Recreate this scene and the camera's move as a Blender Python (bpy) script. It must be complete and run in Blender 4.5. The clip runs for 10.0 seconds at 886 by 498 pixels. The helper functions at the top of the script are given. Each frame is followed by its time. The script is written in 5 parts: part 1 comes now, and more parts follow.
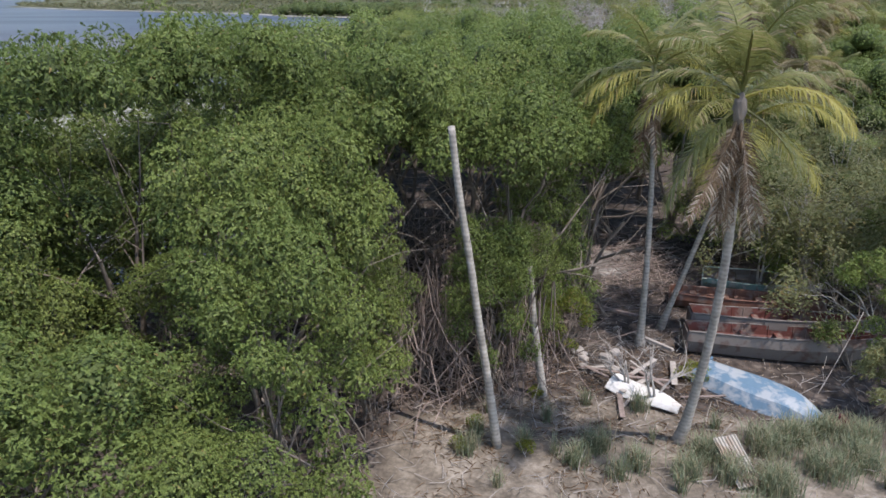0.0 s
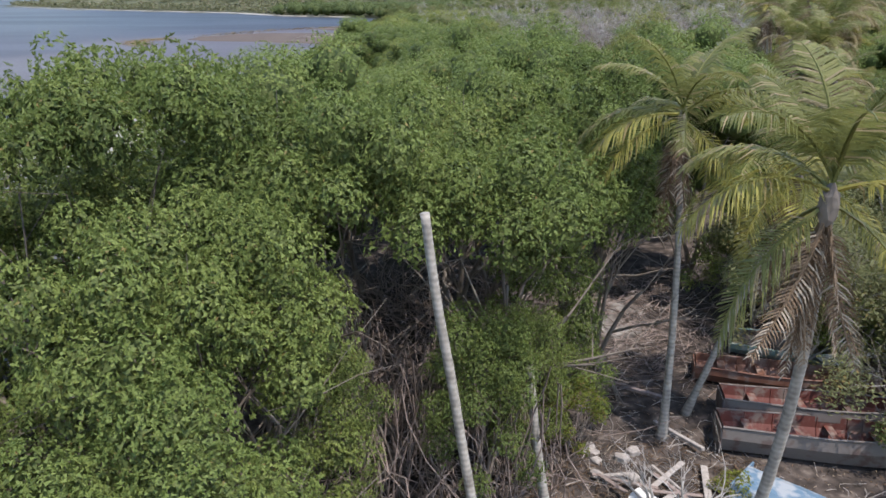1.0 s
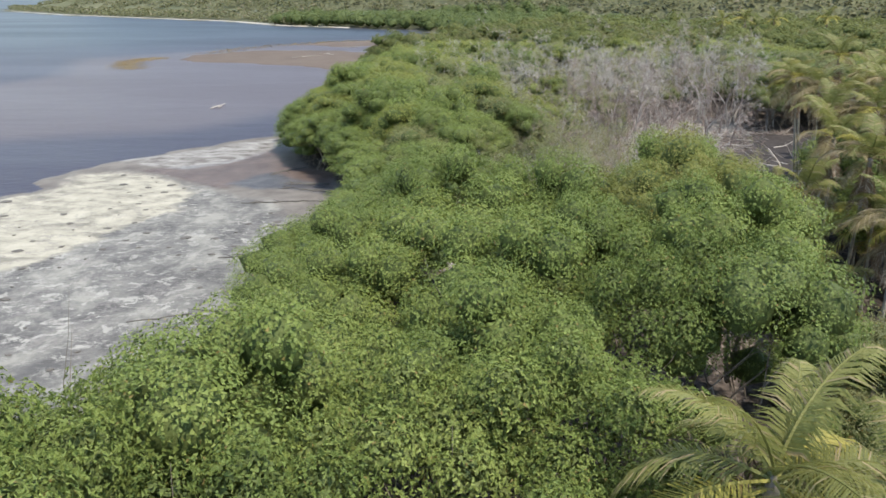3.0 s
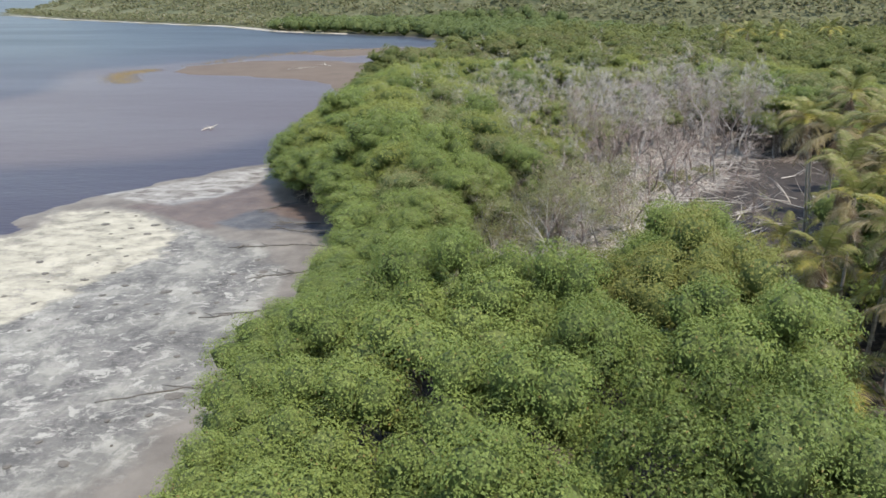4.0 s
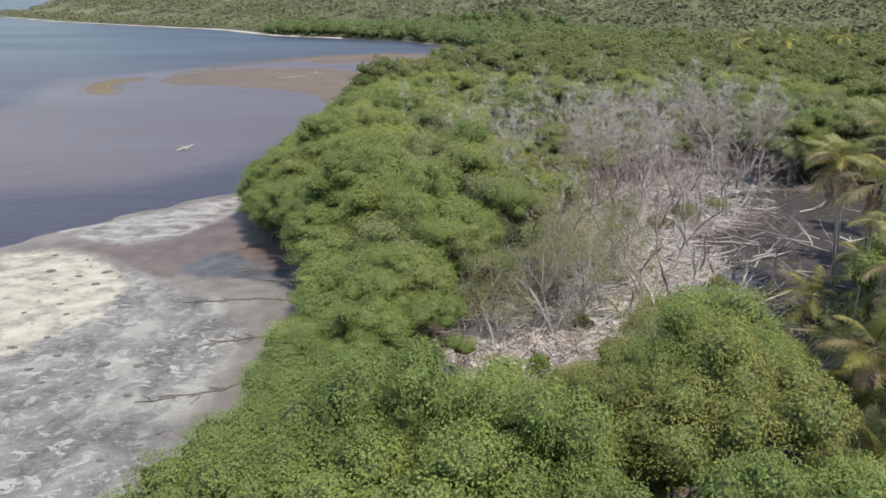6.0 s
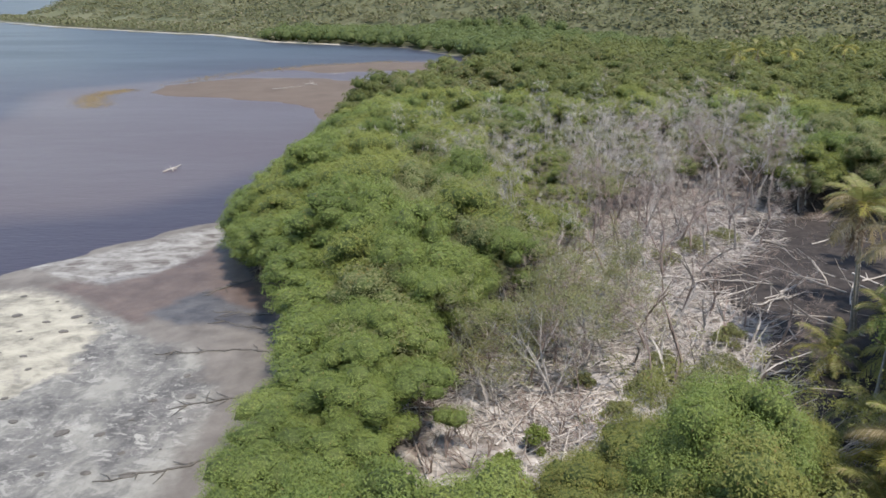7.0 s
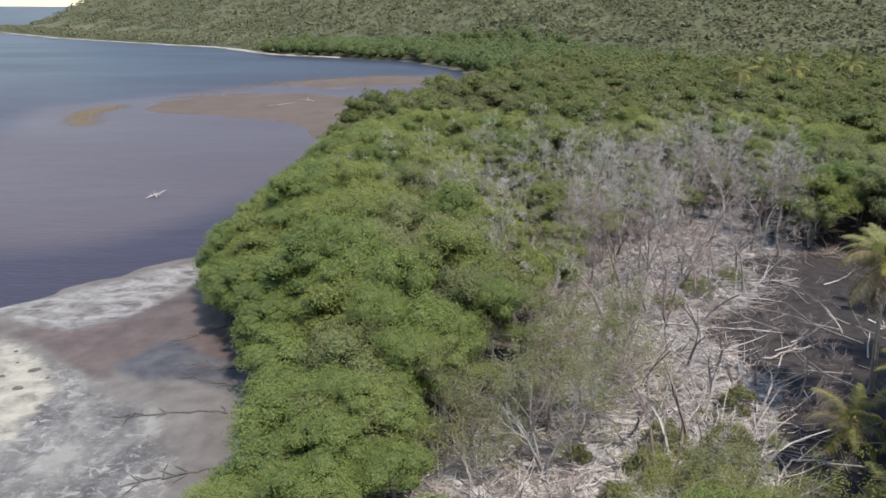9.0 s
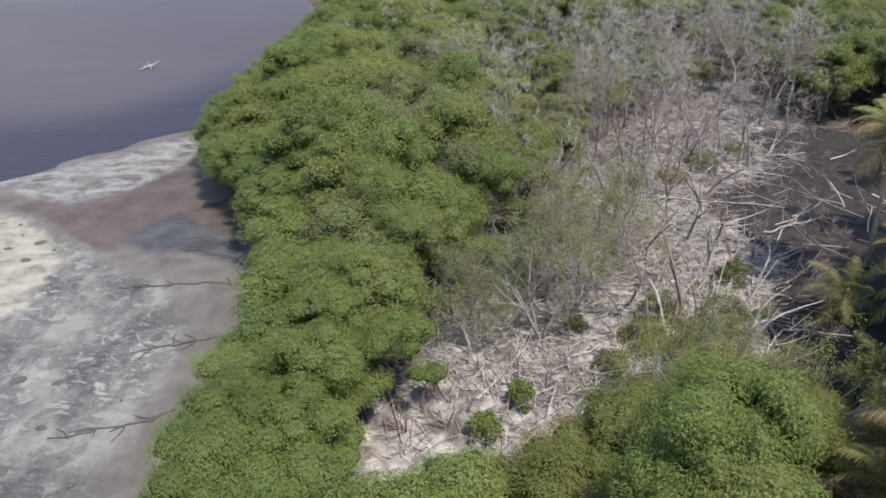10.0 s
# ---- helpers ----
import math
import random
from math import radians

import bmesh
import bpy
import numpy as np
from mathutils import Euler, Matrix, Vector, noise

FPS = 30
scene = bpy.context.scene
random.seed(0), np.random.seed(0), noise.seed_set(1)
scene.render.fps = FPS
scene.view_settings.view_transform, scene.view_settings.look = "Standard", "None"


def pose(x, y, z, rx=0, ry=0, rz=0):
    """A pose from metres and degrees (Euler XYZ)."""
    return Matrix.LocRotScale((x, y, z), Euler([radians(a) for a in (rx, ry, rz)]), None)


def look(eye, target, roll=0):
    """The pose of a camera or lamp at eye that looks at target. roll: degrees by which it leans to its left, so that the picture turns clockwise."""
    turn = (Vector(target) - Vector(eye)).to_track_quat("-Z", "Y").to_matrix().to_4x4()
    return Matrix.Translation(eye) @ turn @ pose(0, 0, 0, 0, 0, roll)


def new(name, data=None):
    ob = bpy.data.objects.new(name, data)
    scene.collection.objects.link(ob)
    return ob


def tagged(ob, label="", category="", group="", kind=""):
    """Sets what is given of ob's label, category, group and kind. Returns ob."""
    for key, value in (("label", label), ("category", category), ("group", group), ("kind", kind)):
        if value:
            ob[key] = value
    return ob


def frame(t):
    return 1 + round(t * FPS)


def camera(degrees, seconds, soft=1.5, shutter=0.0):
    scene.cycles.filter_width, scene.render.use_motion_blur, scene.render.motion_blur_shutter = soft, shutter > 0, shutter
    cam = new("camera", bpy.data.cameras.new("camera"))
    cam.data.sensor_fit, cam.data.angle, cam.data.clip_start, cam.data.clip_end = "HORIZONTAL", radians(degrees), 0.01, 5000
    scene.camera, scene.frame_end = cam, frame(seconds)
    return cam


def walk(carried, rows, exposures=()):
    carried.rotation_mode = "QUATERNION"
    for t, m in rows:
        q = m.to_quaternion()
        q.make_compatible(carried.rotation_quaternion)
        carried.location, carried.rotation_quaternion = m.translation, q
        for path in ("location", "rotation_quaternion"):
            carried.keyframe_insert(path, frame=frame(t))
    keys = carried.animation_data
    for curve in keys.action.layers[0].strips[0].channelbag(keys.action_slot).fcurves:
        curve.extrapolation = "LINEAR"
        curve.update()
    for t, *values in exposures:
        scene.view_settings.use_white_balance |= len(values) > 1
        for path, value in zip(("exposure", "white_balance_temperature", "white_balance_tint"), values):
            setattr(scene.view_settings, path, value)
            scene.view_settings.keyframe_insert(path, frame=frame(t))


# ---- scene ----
cam = camera(63.7, 10.0, soft=1.6)
METRES, EYE, TILT, LEAN, TURN = 38.0, 12.0, -19.7, 0.0, 0.0
ROWS = [
    (0.0, 0.0, 0.0, 0.0, 0.0, 0.0, 0.0),
    (0.5, 0.0078, 0.0584, 0.0218, 0.02, -0.02, 0.02),
    (1.0, 0.0125, 0.1111, 0.0588, -0.12, -0.15, 0.13),
    (1.5, 0.016, 0.1529, 0.1081, -0.08, -0.2, 0.12),
    (2.0, 0.0186, 0.1912, 0.1569, -0.06, -0.15, -0.01),
    (2.5, 0.0201, 0.2289, 0.2066, -0.11, -0.16, -0.1),
    (3.0, 0.0233, 0.2668, 0.2565, -0.07, -0.15, -0.09),
    (4.5, 0.0399, 0.383, 0.4004, -0.1, -0.12, -0.03),
    (5.0, 0.0478, 0.4286, 0.4279, -0.11, -0.11, -0.04),
    (6.5, 0.0743, 0.5721, 0.4986, -0.17, -0.13, -0.11),
    (7.0, 0.0826, 0.6183, 0.5524, -0.14, 0.04, -0.06),
    (7.5, 0.0911, 0.6532, 0.5918, -0.04, 0.63, -0.14),
    (8.0, 0.1004, 0.6849, 0.6146, 0.02, 0.72, -0.16),
    (8.5, 0.1089, 0.7091, 0.6247, 0.05, 0.75, -0.16),
    (9.0, 0.1153, 0.7212, 0.63, 0.07, 0.73, -0.21),
    (9.5, 0.1184, 0.7243, 0.6242, 0.23, -3.45, -0.25),
    (10.0, 0.1202, 0.7272, 0.6249, 0.37, -9.19, -0.25),
]
walk(cam, [(t, pose(0, 0, EYE, TILT, LEAN, TURN) @ pose(METRES * x, METRES * y, METRES * z, 90 + pitch, roll, yaw)) for t, x, y, z, yaw, pitch, roll in ROWS],
     [(0.0, 0.56, 6400, 16), (1.0, 0.64, 6450, 15), (1.6, 0.78, 6800, 10), (3.0, 0.89, 7000, 9), (5.0, 0.81, 7050, 10), (7.5, 0.70, 6900, 12), (10.0, 0.55, 6750, 13)])

# ---- light ----
SUN_UP = 67.0                     # degrees over the horizon
SUN_FROM = Vector((0.75, -0.65))  # the side the sun stands on
world = bpy.data.worlds.new("sky")
scene.world = world
world.use_nodes = True
wt = world.node_tree
wt.nodes.clear()
sky = wt.nodes.new("ShaderNodeTexSky")
sky.sky_type = "NISHITA"
sky.sun_disc = False
sky.sun_elevation = radians(SUN_UP)
sky.sun_rotation = math.atan2(SUN_FROM.x, SUN_FROM.y)
sky.dust_density = 0.5
sky.air_density = 1.2
sky.ozone_density = 1.5
back = wt.nodes.new("ShaderNodeBackground")
back.inputs["Strength"].default_value = 0.19
wt.links.new(sky.outputs["Color"], back.inputs["Color"])
wt.links.new(back.outputs["Background"], wt.nodes.new("ShaderNodeOutputWorld").inputs["Surface"])
sun = new("sun", bpy.data.lights.new("sun", "SUN"))
sun.data.energy = 3.9
sun.data.angle = radians(0.6)
sun.data.color = (1.0, 0.945, 0.875)
flat = SUN_FROM.normalized() * math.cos(radians(SUN_UP))
sun.matrix_world = look((flat.x * 100, flat.y * 100, math.sin(radians(SUN_UP)) * 100), (0, 0, 0))


# ---- materials ----
class Shade:
    """A small builder of node materials."""

    def __init__(self, name):
        self.mat = bpy.data.materials.new(name)
        self.mat.use_nodes = True
        self.tree = self.mat.node_tree
        self.tree.nodes.clear()
        self.out = self.tree.nodes.new("ShaderNodeOutputMaterial")
        self.geo = self.tree.nodes.new("ShaderNodeNewGeometry")
        self.info = self.tree.nodes.new("ShaderNodeObjectInfo")
        self.coord = self.tree.nodes.new("ShaderNodeTexCoord")
        self.where = self.geo.outputs["Position"]
        self.local = self.coord.outputs["Object"]
        self.island = self.geo.outputs["Random Per Island"]
        self.chance = self.info.outputs["Random"]

    def put(self, socket, value):
        if isinstance(value, bpy.types.NodeSocket):
            self.tree.links.new(value, socket)
        elif isinstance(value, tuple) and len(value) == 3 and len(socket.default_value) == 4:
            socket.default_value = (*value, 1)
        else:
            socket.default_value = value

    def noise(self, scale, detail=4, at=None, rough=0.55, warp=0.0):
        n = self.tree.nodes.new("ShaderNodeTexNoise")
        n.inputs["Scale"].default_value = scale
        n.inputs["Detail"].default_value = detail
        n.inputs["Roughness"].default_value = rough
        n.inputs["Distortion"].default_value = warp
        self.put(n.inputs["Vector"], at or self.where)
        return n.outputs["Fac"]

    def cells(self, scale, at=None, edge=False):
        n = self.tree.nodes.new("ShaderNodeTexVoronoi")
        n.feature = "DISTANCE_TO_EDGE" if edge else "F1"
        n.inputs["Scale"].default_value = scale
        self.put(n.inputs["Vector"], at or self.where)
        return n.outputs["Distance"]

    def stretch(self, at, x, y, z):
        n = self.tree.nodes.new("ShaderNodeMapping")
        n.inputs["Scale"].default_value = (x, y, z)
        self.put(n.inputs["Vector"], at)
        return n.outputs["Vector"]

    def shift(self, at, amount, scale):
        """The place at, pushed about by a coloured noise."""
        n = self.tree.nodes.new("ShaderNodeTexNoise")
        n.inputs["Scale"].default_value = scale
        n.inputs["Detail"].default_value = 4
        self.put(n.inputs["Vector"], at)
        m = self.tree.nodes.new("ShaderNodeVectorMath")
        m.operation = "MULTIPLY_ADD"
        self.put(m.inputs[0], n.outputs["Color"])
        m.inputs[1].default_value = (amount,) * 3
        self.put(m.inputs[2], at)
        return m.outputs["Vector"]

    def attr(self, name):
        n = self.tree.nodes.new("ShaderNodeAttribute")
        n.attribute_name = name
        return n.outputs["Fac"]

    def math(self, op, a, b=0.5, clamp=False):
        n = self.tree.nodes.new("ShaderNodeMath")
        n.operation = op
        n.use_clamp = clamp
        self.put(n.inputs[0], a)
        self.put(n.inputs[1], b)
        return n.outputs["Value"]

    def span(self, a, low, high, to_low=0.0, to_high=1.0):
        n = self.tree.nodes.new("ShaderNodeMapRange")
        self.put(n.inputs["Value"], a)
        for key, value in (("From Min", low), ("From Max", high), ("To Min", to_low), ("To Max", to_high)):
            self.put(n.inputs[key], value)
        return n.outputs["Result"]

    def mix(self, fac, a, b, blend="MIX"):
        n = self.tree.nodes.new("ShaderNodeMix")
        n.data_type = "RGBA"
        n.blend_type = blend
        self.put(n.inputs["Factor"], fac)
        self.put(n.inputs[6], a)
        self.put(n.inputs[7], b)
        return n.outputs[2]

    def ramp(self, fac, *stops):
        n = self.tree.nodes.new("ShaderNodeValToRGB")
        e = n.color_ramp.elements
        while len(e) < len(stops):
            e.new(0.5)
        for k, (at, colour) in zip(e, stops):
            k.position = at
            k.color = (*colour, 1)
        self.put(n.inputs["Fac"], fac)
        return n.outputs["Color"]

    def bump(self, height, strength=0.5, distance=0.05):
        n = self.tree.nodes.new("ShaderNodeBump")
        n.inputs["Strength"].default_value = strength
        n.inputs["Distance"].default_value = distance
        self.put(n.inputs["Height"], height)
        return n.outputs["Normal"]

    def done(self, colour, rough=0.8, normal=None, metal=0.0, gloss=0.5, through_light=0.0, through_colour=None, index=1.45):
        b = self.tree.nodes.new("ShaderNodeBsdfPrincipled")
        self.put(b.inputs["Base Color"], colour)
        self.put(b.inputs["Roughness"], rough)
        self.put(b.inputs["Metallic"], metal)
        self.put(b.inputs["Specular IOR Level"], gloss)
        self.put(b.inputs["IOR"], index)
        if normal is not None:
            self.put(b.inputs["Normal"], normal)
        last = b.outputs["BSDF"]
        if through_light:
            t = self.tree.nodes.new("ShaderNodeBsdfTranslucent")
            self.put(t.inputs["Color"], through_colour or colour)
            m = self.tree.nodes.new("ShaderNodeMixShader")
            m.inputs["Fac"].default_value = through_light
            self.tree.links.new(last, m.inputs[1])
            self.tree.links.new(t.outputs["BSDF"], m.inputs[2])
            last = m.outputs["Shader"]
        self.tree.links.new(last, self.out.inputs["Surface"])
        return self.mat


def leaf_material(name, dark, mid, light, dry=(0.22, 0.17, 0.06), share=0.02, through_light=0.42, rough=0.5, patches=0.45, gloss=0.35):
    s = Shade(name)
    patch = s.noise(patches, 4)
    fine = s.noise(12, 3, rough=0.75)
    tone = s.math("ADD", s.math("MULTIPLY", s.island, 0.22), s.math("MULTIPLY", patch, 0.36))
    tone = s.math("ADD", tone, s.math("MULTIPLY", fine, 0.42))
    tone = s.math("ADD", tone, s.span(s.chance, 0, 1, -0.13, 0.13), clamp=True)
    colour = s.ramp(tone, (0.18, dark), (0.5, mid), (0.85, light))
    colour = s.mix(s.math("GREATER_THAN", s.island, 1 - share), colour, dry)
    return s.done(colour, rough, s.bump(fine, 0.7, 0.06), gloss=gloss, through_light=through_light)


LEAF = leaf_material("mangrove_leaf", (0.088, 0.120, 0.034), (0.156, 0.205, 0.054), (0.270, 0.310, 0.088), share=0.012, through_light=0.36, rough=0.45, gloss=0.25)
LEAF_GREY = leaf_material("grey_green_leaf", (0.130, 0.142, 0.062), (0.196, 0.207, 0.092), (0.268, 0.274, 0.136), share=0.06, gloss=0.2)
LEAF_LIGHT = leaf_material("fresh_mangrove_leaf", (0.124, 0.146, 0.042), (0.210, 0.235, 0.064), (0.300, 0.320, 0.100), gloss=0.22)
LEAF_OLIVE = leaf_material("olive_mangrove_leaf", (0.116, 0.130, 0.038), (0.196, 0.208, 0.060), (0.290, 0.296, 0.100), share=0.04, gloss=0.22)
LEAF_YELLOW = leaf_material("yellow_green_leaf", (0.08, 0.10, 0.02), (0.17, 0.20, 0.03), (0.30, 0.30, 0.05), share=0.1)
LEAF_FAR = leaf_material("woodland_leaf", (0.090, 0.106, 0.038), (0.144, 0.160, 0.056), (0.208, 0.218, 0.084), share=0.0, patches=0.05, gloss=0.1)
LEAF_FAR_OLIVE = leaf_material("olive_woodland_leaf", (0.104, 0.110, 0.046), (0.158, 0.160, 0.070), (0.220, 0.216, 0.102), share=0.04, patches=0.05, gloss=0.1)
# leaf green darkened to paint the shade in the gaps of the crowns
LEAF_SHADED = leaf_material("shaded_inner_leaf", (0.048, 0.066, 0.022), (0.086, 0.110, 0.034), (0.130, 0.150, 0.052), share=0.0, through_light=0.15, gloss=0.15)
BELT = leaf_material("shore_belt_leaf", (0.064, 0.090, 0.036), (0.104, 0.136, 0.050), (0.150, 0.180, 0.070), share=0.0, patches=0.06, gloss=0.1)
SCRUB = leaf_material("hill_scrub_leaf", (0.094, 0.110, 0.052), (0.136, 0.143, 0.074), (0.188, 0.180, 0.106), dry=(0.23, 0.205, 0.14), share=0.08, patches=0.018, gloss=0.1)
FROND = leaf_material("palm_leaflet", (0.104, 0.118, 0.036), (0.180, 0.190, 0.058), (0.290, 0.280, 0.092), dry=(0.32, 0.26, 0.14), share=0.06, rough=0.38)
FROND_YELLOW = leaf_material("yellowing_palm_leaflet", (0.19, 0.185, 0.045), (0.31, 0.285, 0.065), (0.43, 0.38, 0.11), share=0.05, rough=0.38)
FROND_DEAD = leaf_material("dead_palm_leaflet", (0.090, 0.056, 0.034), (0.180, 0.118, 0.072), (0.31, 0.225, 0.145), dry=(0.40, 0.33, 0.25), share=0.2, through_light=0.12, rough=0.7)
FROND_TAN = leaf_material("browned_palm_leaflet", (0.120, 0.096, 0.042), (0.205, 0.168, 0.078), (0.320, 0.268, 0.140), dry=(0.32, 0.26, 0.16), share=0.15, rough=0.5)
GRASS = leaf_material("dune_grass_blade", (0.16, 0.190, 0.115), (0.26, 0.290, 0.175), (0.36, 0.375, 0.24), dry=(0.36, 0.31, 0.20), share=0.22, rough=0.55)


def bark_material(name, dark, light, scale=1.0):
    s = Shade(name)
    grain = s.noise(9 * scale, 5, s.stretch(s.local, 1, 1, 0.25))
    stain = s.noise(1.1 * scale, 3, s.local)
    colour = s.ramp(s.math("ADD", s.math("MULTIPLY", grain, 0.6), s.math("MULTIPLY", stain, 0.4)), (0.3, dark), (0.68, light))
    colour = s.mix(s.span(s.chance, 0, 1, 0, 0.25), colour, dark)
    return s.done(colour, 0.85, s.bump(grain, 0.5, 0.02), gloss=0.25)


BARK = bark_material("mangrove_bark", (0.090, 0.073, 0.060), (0.25, 0.215, 0.18))
BARK_DEAD = bark_material("weathered_dead_wood", (0.21, 0.185, 0.163), (0.43, 0.395, 0.355))
BARK_RED = bark_material("brown_dead_twig", (0.125, 0.096, 0.082), (0.32, 0.255, 0.222))
DRIFT = bark_material("bleached_driftwood", (0.25, 0.228, 0.205), (0.50, 0.47, 0.43))


def palm_bark_material():
    s = Shade("palm_bark")
    w = s.tree.nodes.new("ShaderNodeTexWave")
    w.bands_direction = "Z"
    w.inputs["Scale"].default_value = 2.6
    w.inputs["Distortion"].default_value = 1.6
    s.put(w.inputs["Vector"], s.local)
    grain = s.noise(5, 5, s.local)
    tone = s.math("ADD", s.math("MULTIPLY", w.outputs["Fac"], 0.12), s.math("MULTIPLY", grain, 0.88))
    colour = s.ramp(tone, (0.3, (0.19, 0.17, 0.145)), (0.7, (0.40, 0.37, 0.32)))
    return s.done(colour, 0.85, s.bump(tone, 0.6, 0.03), gloss=0.2)


PALM_BARK = palm_bark_material()


def ground_material():
    s = Shade("ground")
    at = s.shift(s.where, 2.4, 0.3)
    big = s.noise(0.12, 4, at)
    fine = s.noise(1.4, 6)
    grit = s.noise(9, 4)
    # dry pale soil and sand of the start
    soil = s.ramp(s.math("ADD", s.math("MULTIPLY", s.noise(0.9, 8, at, 0.65), 0.6), s.math("MULTIPLY", s.noise(7, 6, rough=0.7), 0.4)), (0.36, (0.060, 0.050, 0.038)), (0.5, (0.150, 0.126, 0.098)), (0.66, (0.30, 0.262, 0.212)))
    litter = s.ramp(s.noise(2.3, 6), (0.36, (0.026, 0.021, 0.017)), (0.58, (0.080, 0.064, 0.054)), (0.76, (0.20, 0.170, 0.14)))
    ash = s.ramp(s.noise(1.1, 7, at), (0.38, (0.080, 0.070, 0.062)), (0.50, (0.18, 0.162, 0.146)), (0.62, (0.37, 0.35, 0.32)))
    peat = s.ramp(fine, (0.3, (0.015, 0.013, 0.012)), (0.7, (0.046, 0.039, 0.036)))
    white = s.ramp(s.noise(0.30, 9, s.shift(s.stretch(s.where, 1.0, 0.75, 1), 6.0, 0.2), rough=0.66),
                   (0.38, (0.088, 0.085, 0.080)), (0.46, (0.130, 0.126, 0.117)), (0.53, (0.175, 0.170, 0.152)), (0.62, (0.265, 0.258, 0.224)))
    white = s.mix(s.span(s.noise(1.7, 8, s.stretch(s.where, 1.0, 1.6, 1), rough=0.7), 0.52, 0.74), white, (0.29, 0.28, 0.25))
    veins = s.span(s.noise(0.75, 11, s.shift(s.stretch(s.where, 1.0, 1.3, 1), 2.5, 0.4), rough=0.72, warp=0.6), 0.535, 0.585)
    white = s.mix(s.math("MULTIPLY", veins, s.span(big, 0.35, 0.55), clamp=True), white, (0.33, 0.322, 0.285))
    stain = s.span(s.noise(0.42, 10, s.shift(s.where, 5.0, 0.2), rough=0.7), 0.55, 0.63)
    white = s.mix(s.math("MULTIPLY", stain, 0.6), white, (0.088, 0.086, 0.084))
    cream = s.ramp(s.noise(0.5, 9, s.shift(s.stretch(s.where, 1.0, 1.5, 1), 3.0, 0.3), rough=0.68), (0.36, (0.140, 0.132, 0.110)), (0.48, (0.240, 0.228, 0.184)), (0.62, (0.312, 0.296, 0.240)))
    creamy = s.span(s.math("ADD", s.attr("cream"), s.math("MULTIPLY", s.math("SUBTRACT", s.noise(0.3, 8, at, 0.65), 0.5), 1.1)), 0.42, 0.58)
    white = s.mix(creamy, s.mix(1.0, white, (0.75, 0.76, 0.78), "MULTIPLY"), cream)
    crack = s.noise(0.33, 6, s.shift(s.where, 4.0, 0.25), rough=0.7)
    crack = s.span(s.math("ABSOLUTE", s.math("SUBTRACT", crack, 0.5)), 0.0, 0.02, 1, 0)
    white = s.mix(s.math("MULTIPLY", crack, s.span(big, 0.45, 0.6), clamp=True), white, (0.15, 0.14, 0.135))
    mud = s.ramp(s.noise(0.5, 6, at), (0.3, (0.060, 0.043, 0.037)), (0.7, (0.110, 0.083, 0.070)))
    bar = s.ramp(s.noise(0.16, 6, at), (0.3, (0.076, 0.057, 0.044)), (0.7, (0.108, 0.083, 0.064)))
    foam = s.ramp(s.noise(0.55, 8, s.shift(s.stretch(s.where, 0.8, 1.3, 1), 4.0, 0.25), 0.65), (0.36, (0.085, 0.074, 0.068)), (0.62, (0.235, 0.232, 0.215)))
    greymud = s.ramp(s.noise(0.45, 6, at), (0.3, (0.085, 0.077, 0.070)), (0.7, (0.150, 0.138, 0.124)))
    hill = s.ramp(s.noise(0.02, 6), (0.35, (0.064, 0.072, 0.036)), (0.65, (0.098, 0.100, 0.054)))

    def zone(name, spread=0.9):
        v = s.math("ADD", s.attr(name), s.math("MULTIPLY", s.math("SUBTRACT", s.math("ADD", s.math("MULTIPLY", s.noise(0.22, 7, at, 0.62), 0.75), s.math("MULTIPLY", fine, 0.25)), 0.5), spread))
        return s.span(v, 0.40, 0.60)

    colour = litter
    colour = s.mix(zone("soil"), colour, soil)
    colour = s.mix(zone("ash"), colour, ash)
    pale = s.ramp(s.noise(0.8, 8, at, 0.65), (0.38, (0.095, 0.084, 0.074)), (0.50, (0.24, 0.222, 0.20)), (0.63, (0.42, 0.40, 0.37)))
    colour = s.mix(zone("pale"), colour, pale)
    colour = s.mix(zone("peat"), colour, peat)
    colour = s.mix(zone("tidal"), colour, greymud)
    colour = s.mix(zone("mud"), colour, mud)
    colour = s.mix(zone("white"), colour, white)
    colour = s.mix(zone("foam"), colour, foam)
    colour = s.mix(zone("wet"), colour, s.ramp(s.noise(0.6, 6, at), (0.3, (0.035, 0.034, 0.038)), (0.7, (0.085, 0.082, 0.082))))
    colour = s.mix(zone("bar", 0.3), colour, bar)
    colour = s.mix(s.attr("hill"), colour, hill)
    wet = s.math("MAXIMUM", zone("mud"), zone("wet"))
    rough = s.span(wet, 0, 1, 0.92, 0.55)
    height = s.math("ADD", fine, s.math("MULTIPLY", grit, 0.4))
    return s.done(colour, rough, s.bump(height, 0.55, 0.08), gloss=0.3)


GROUND = ground_material()


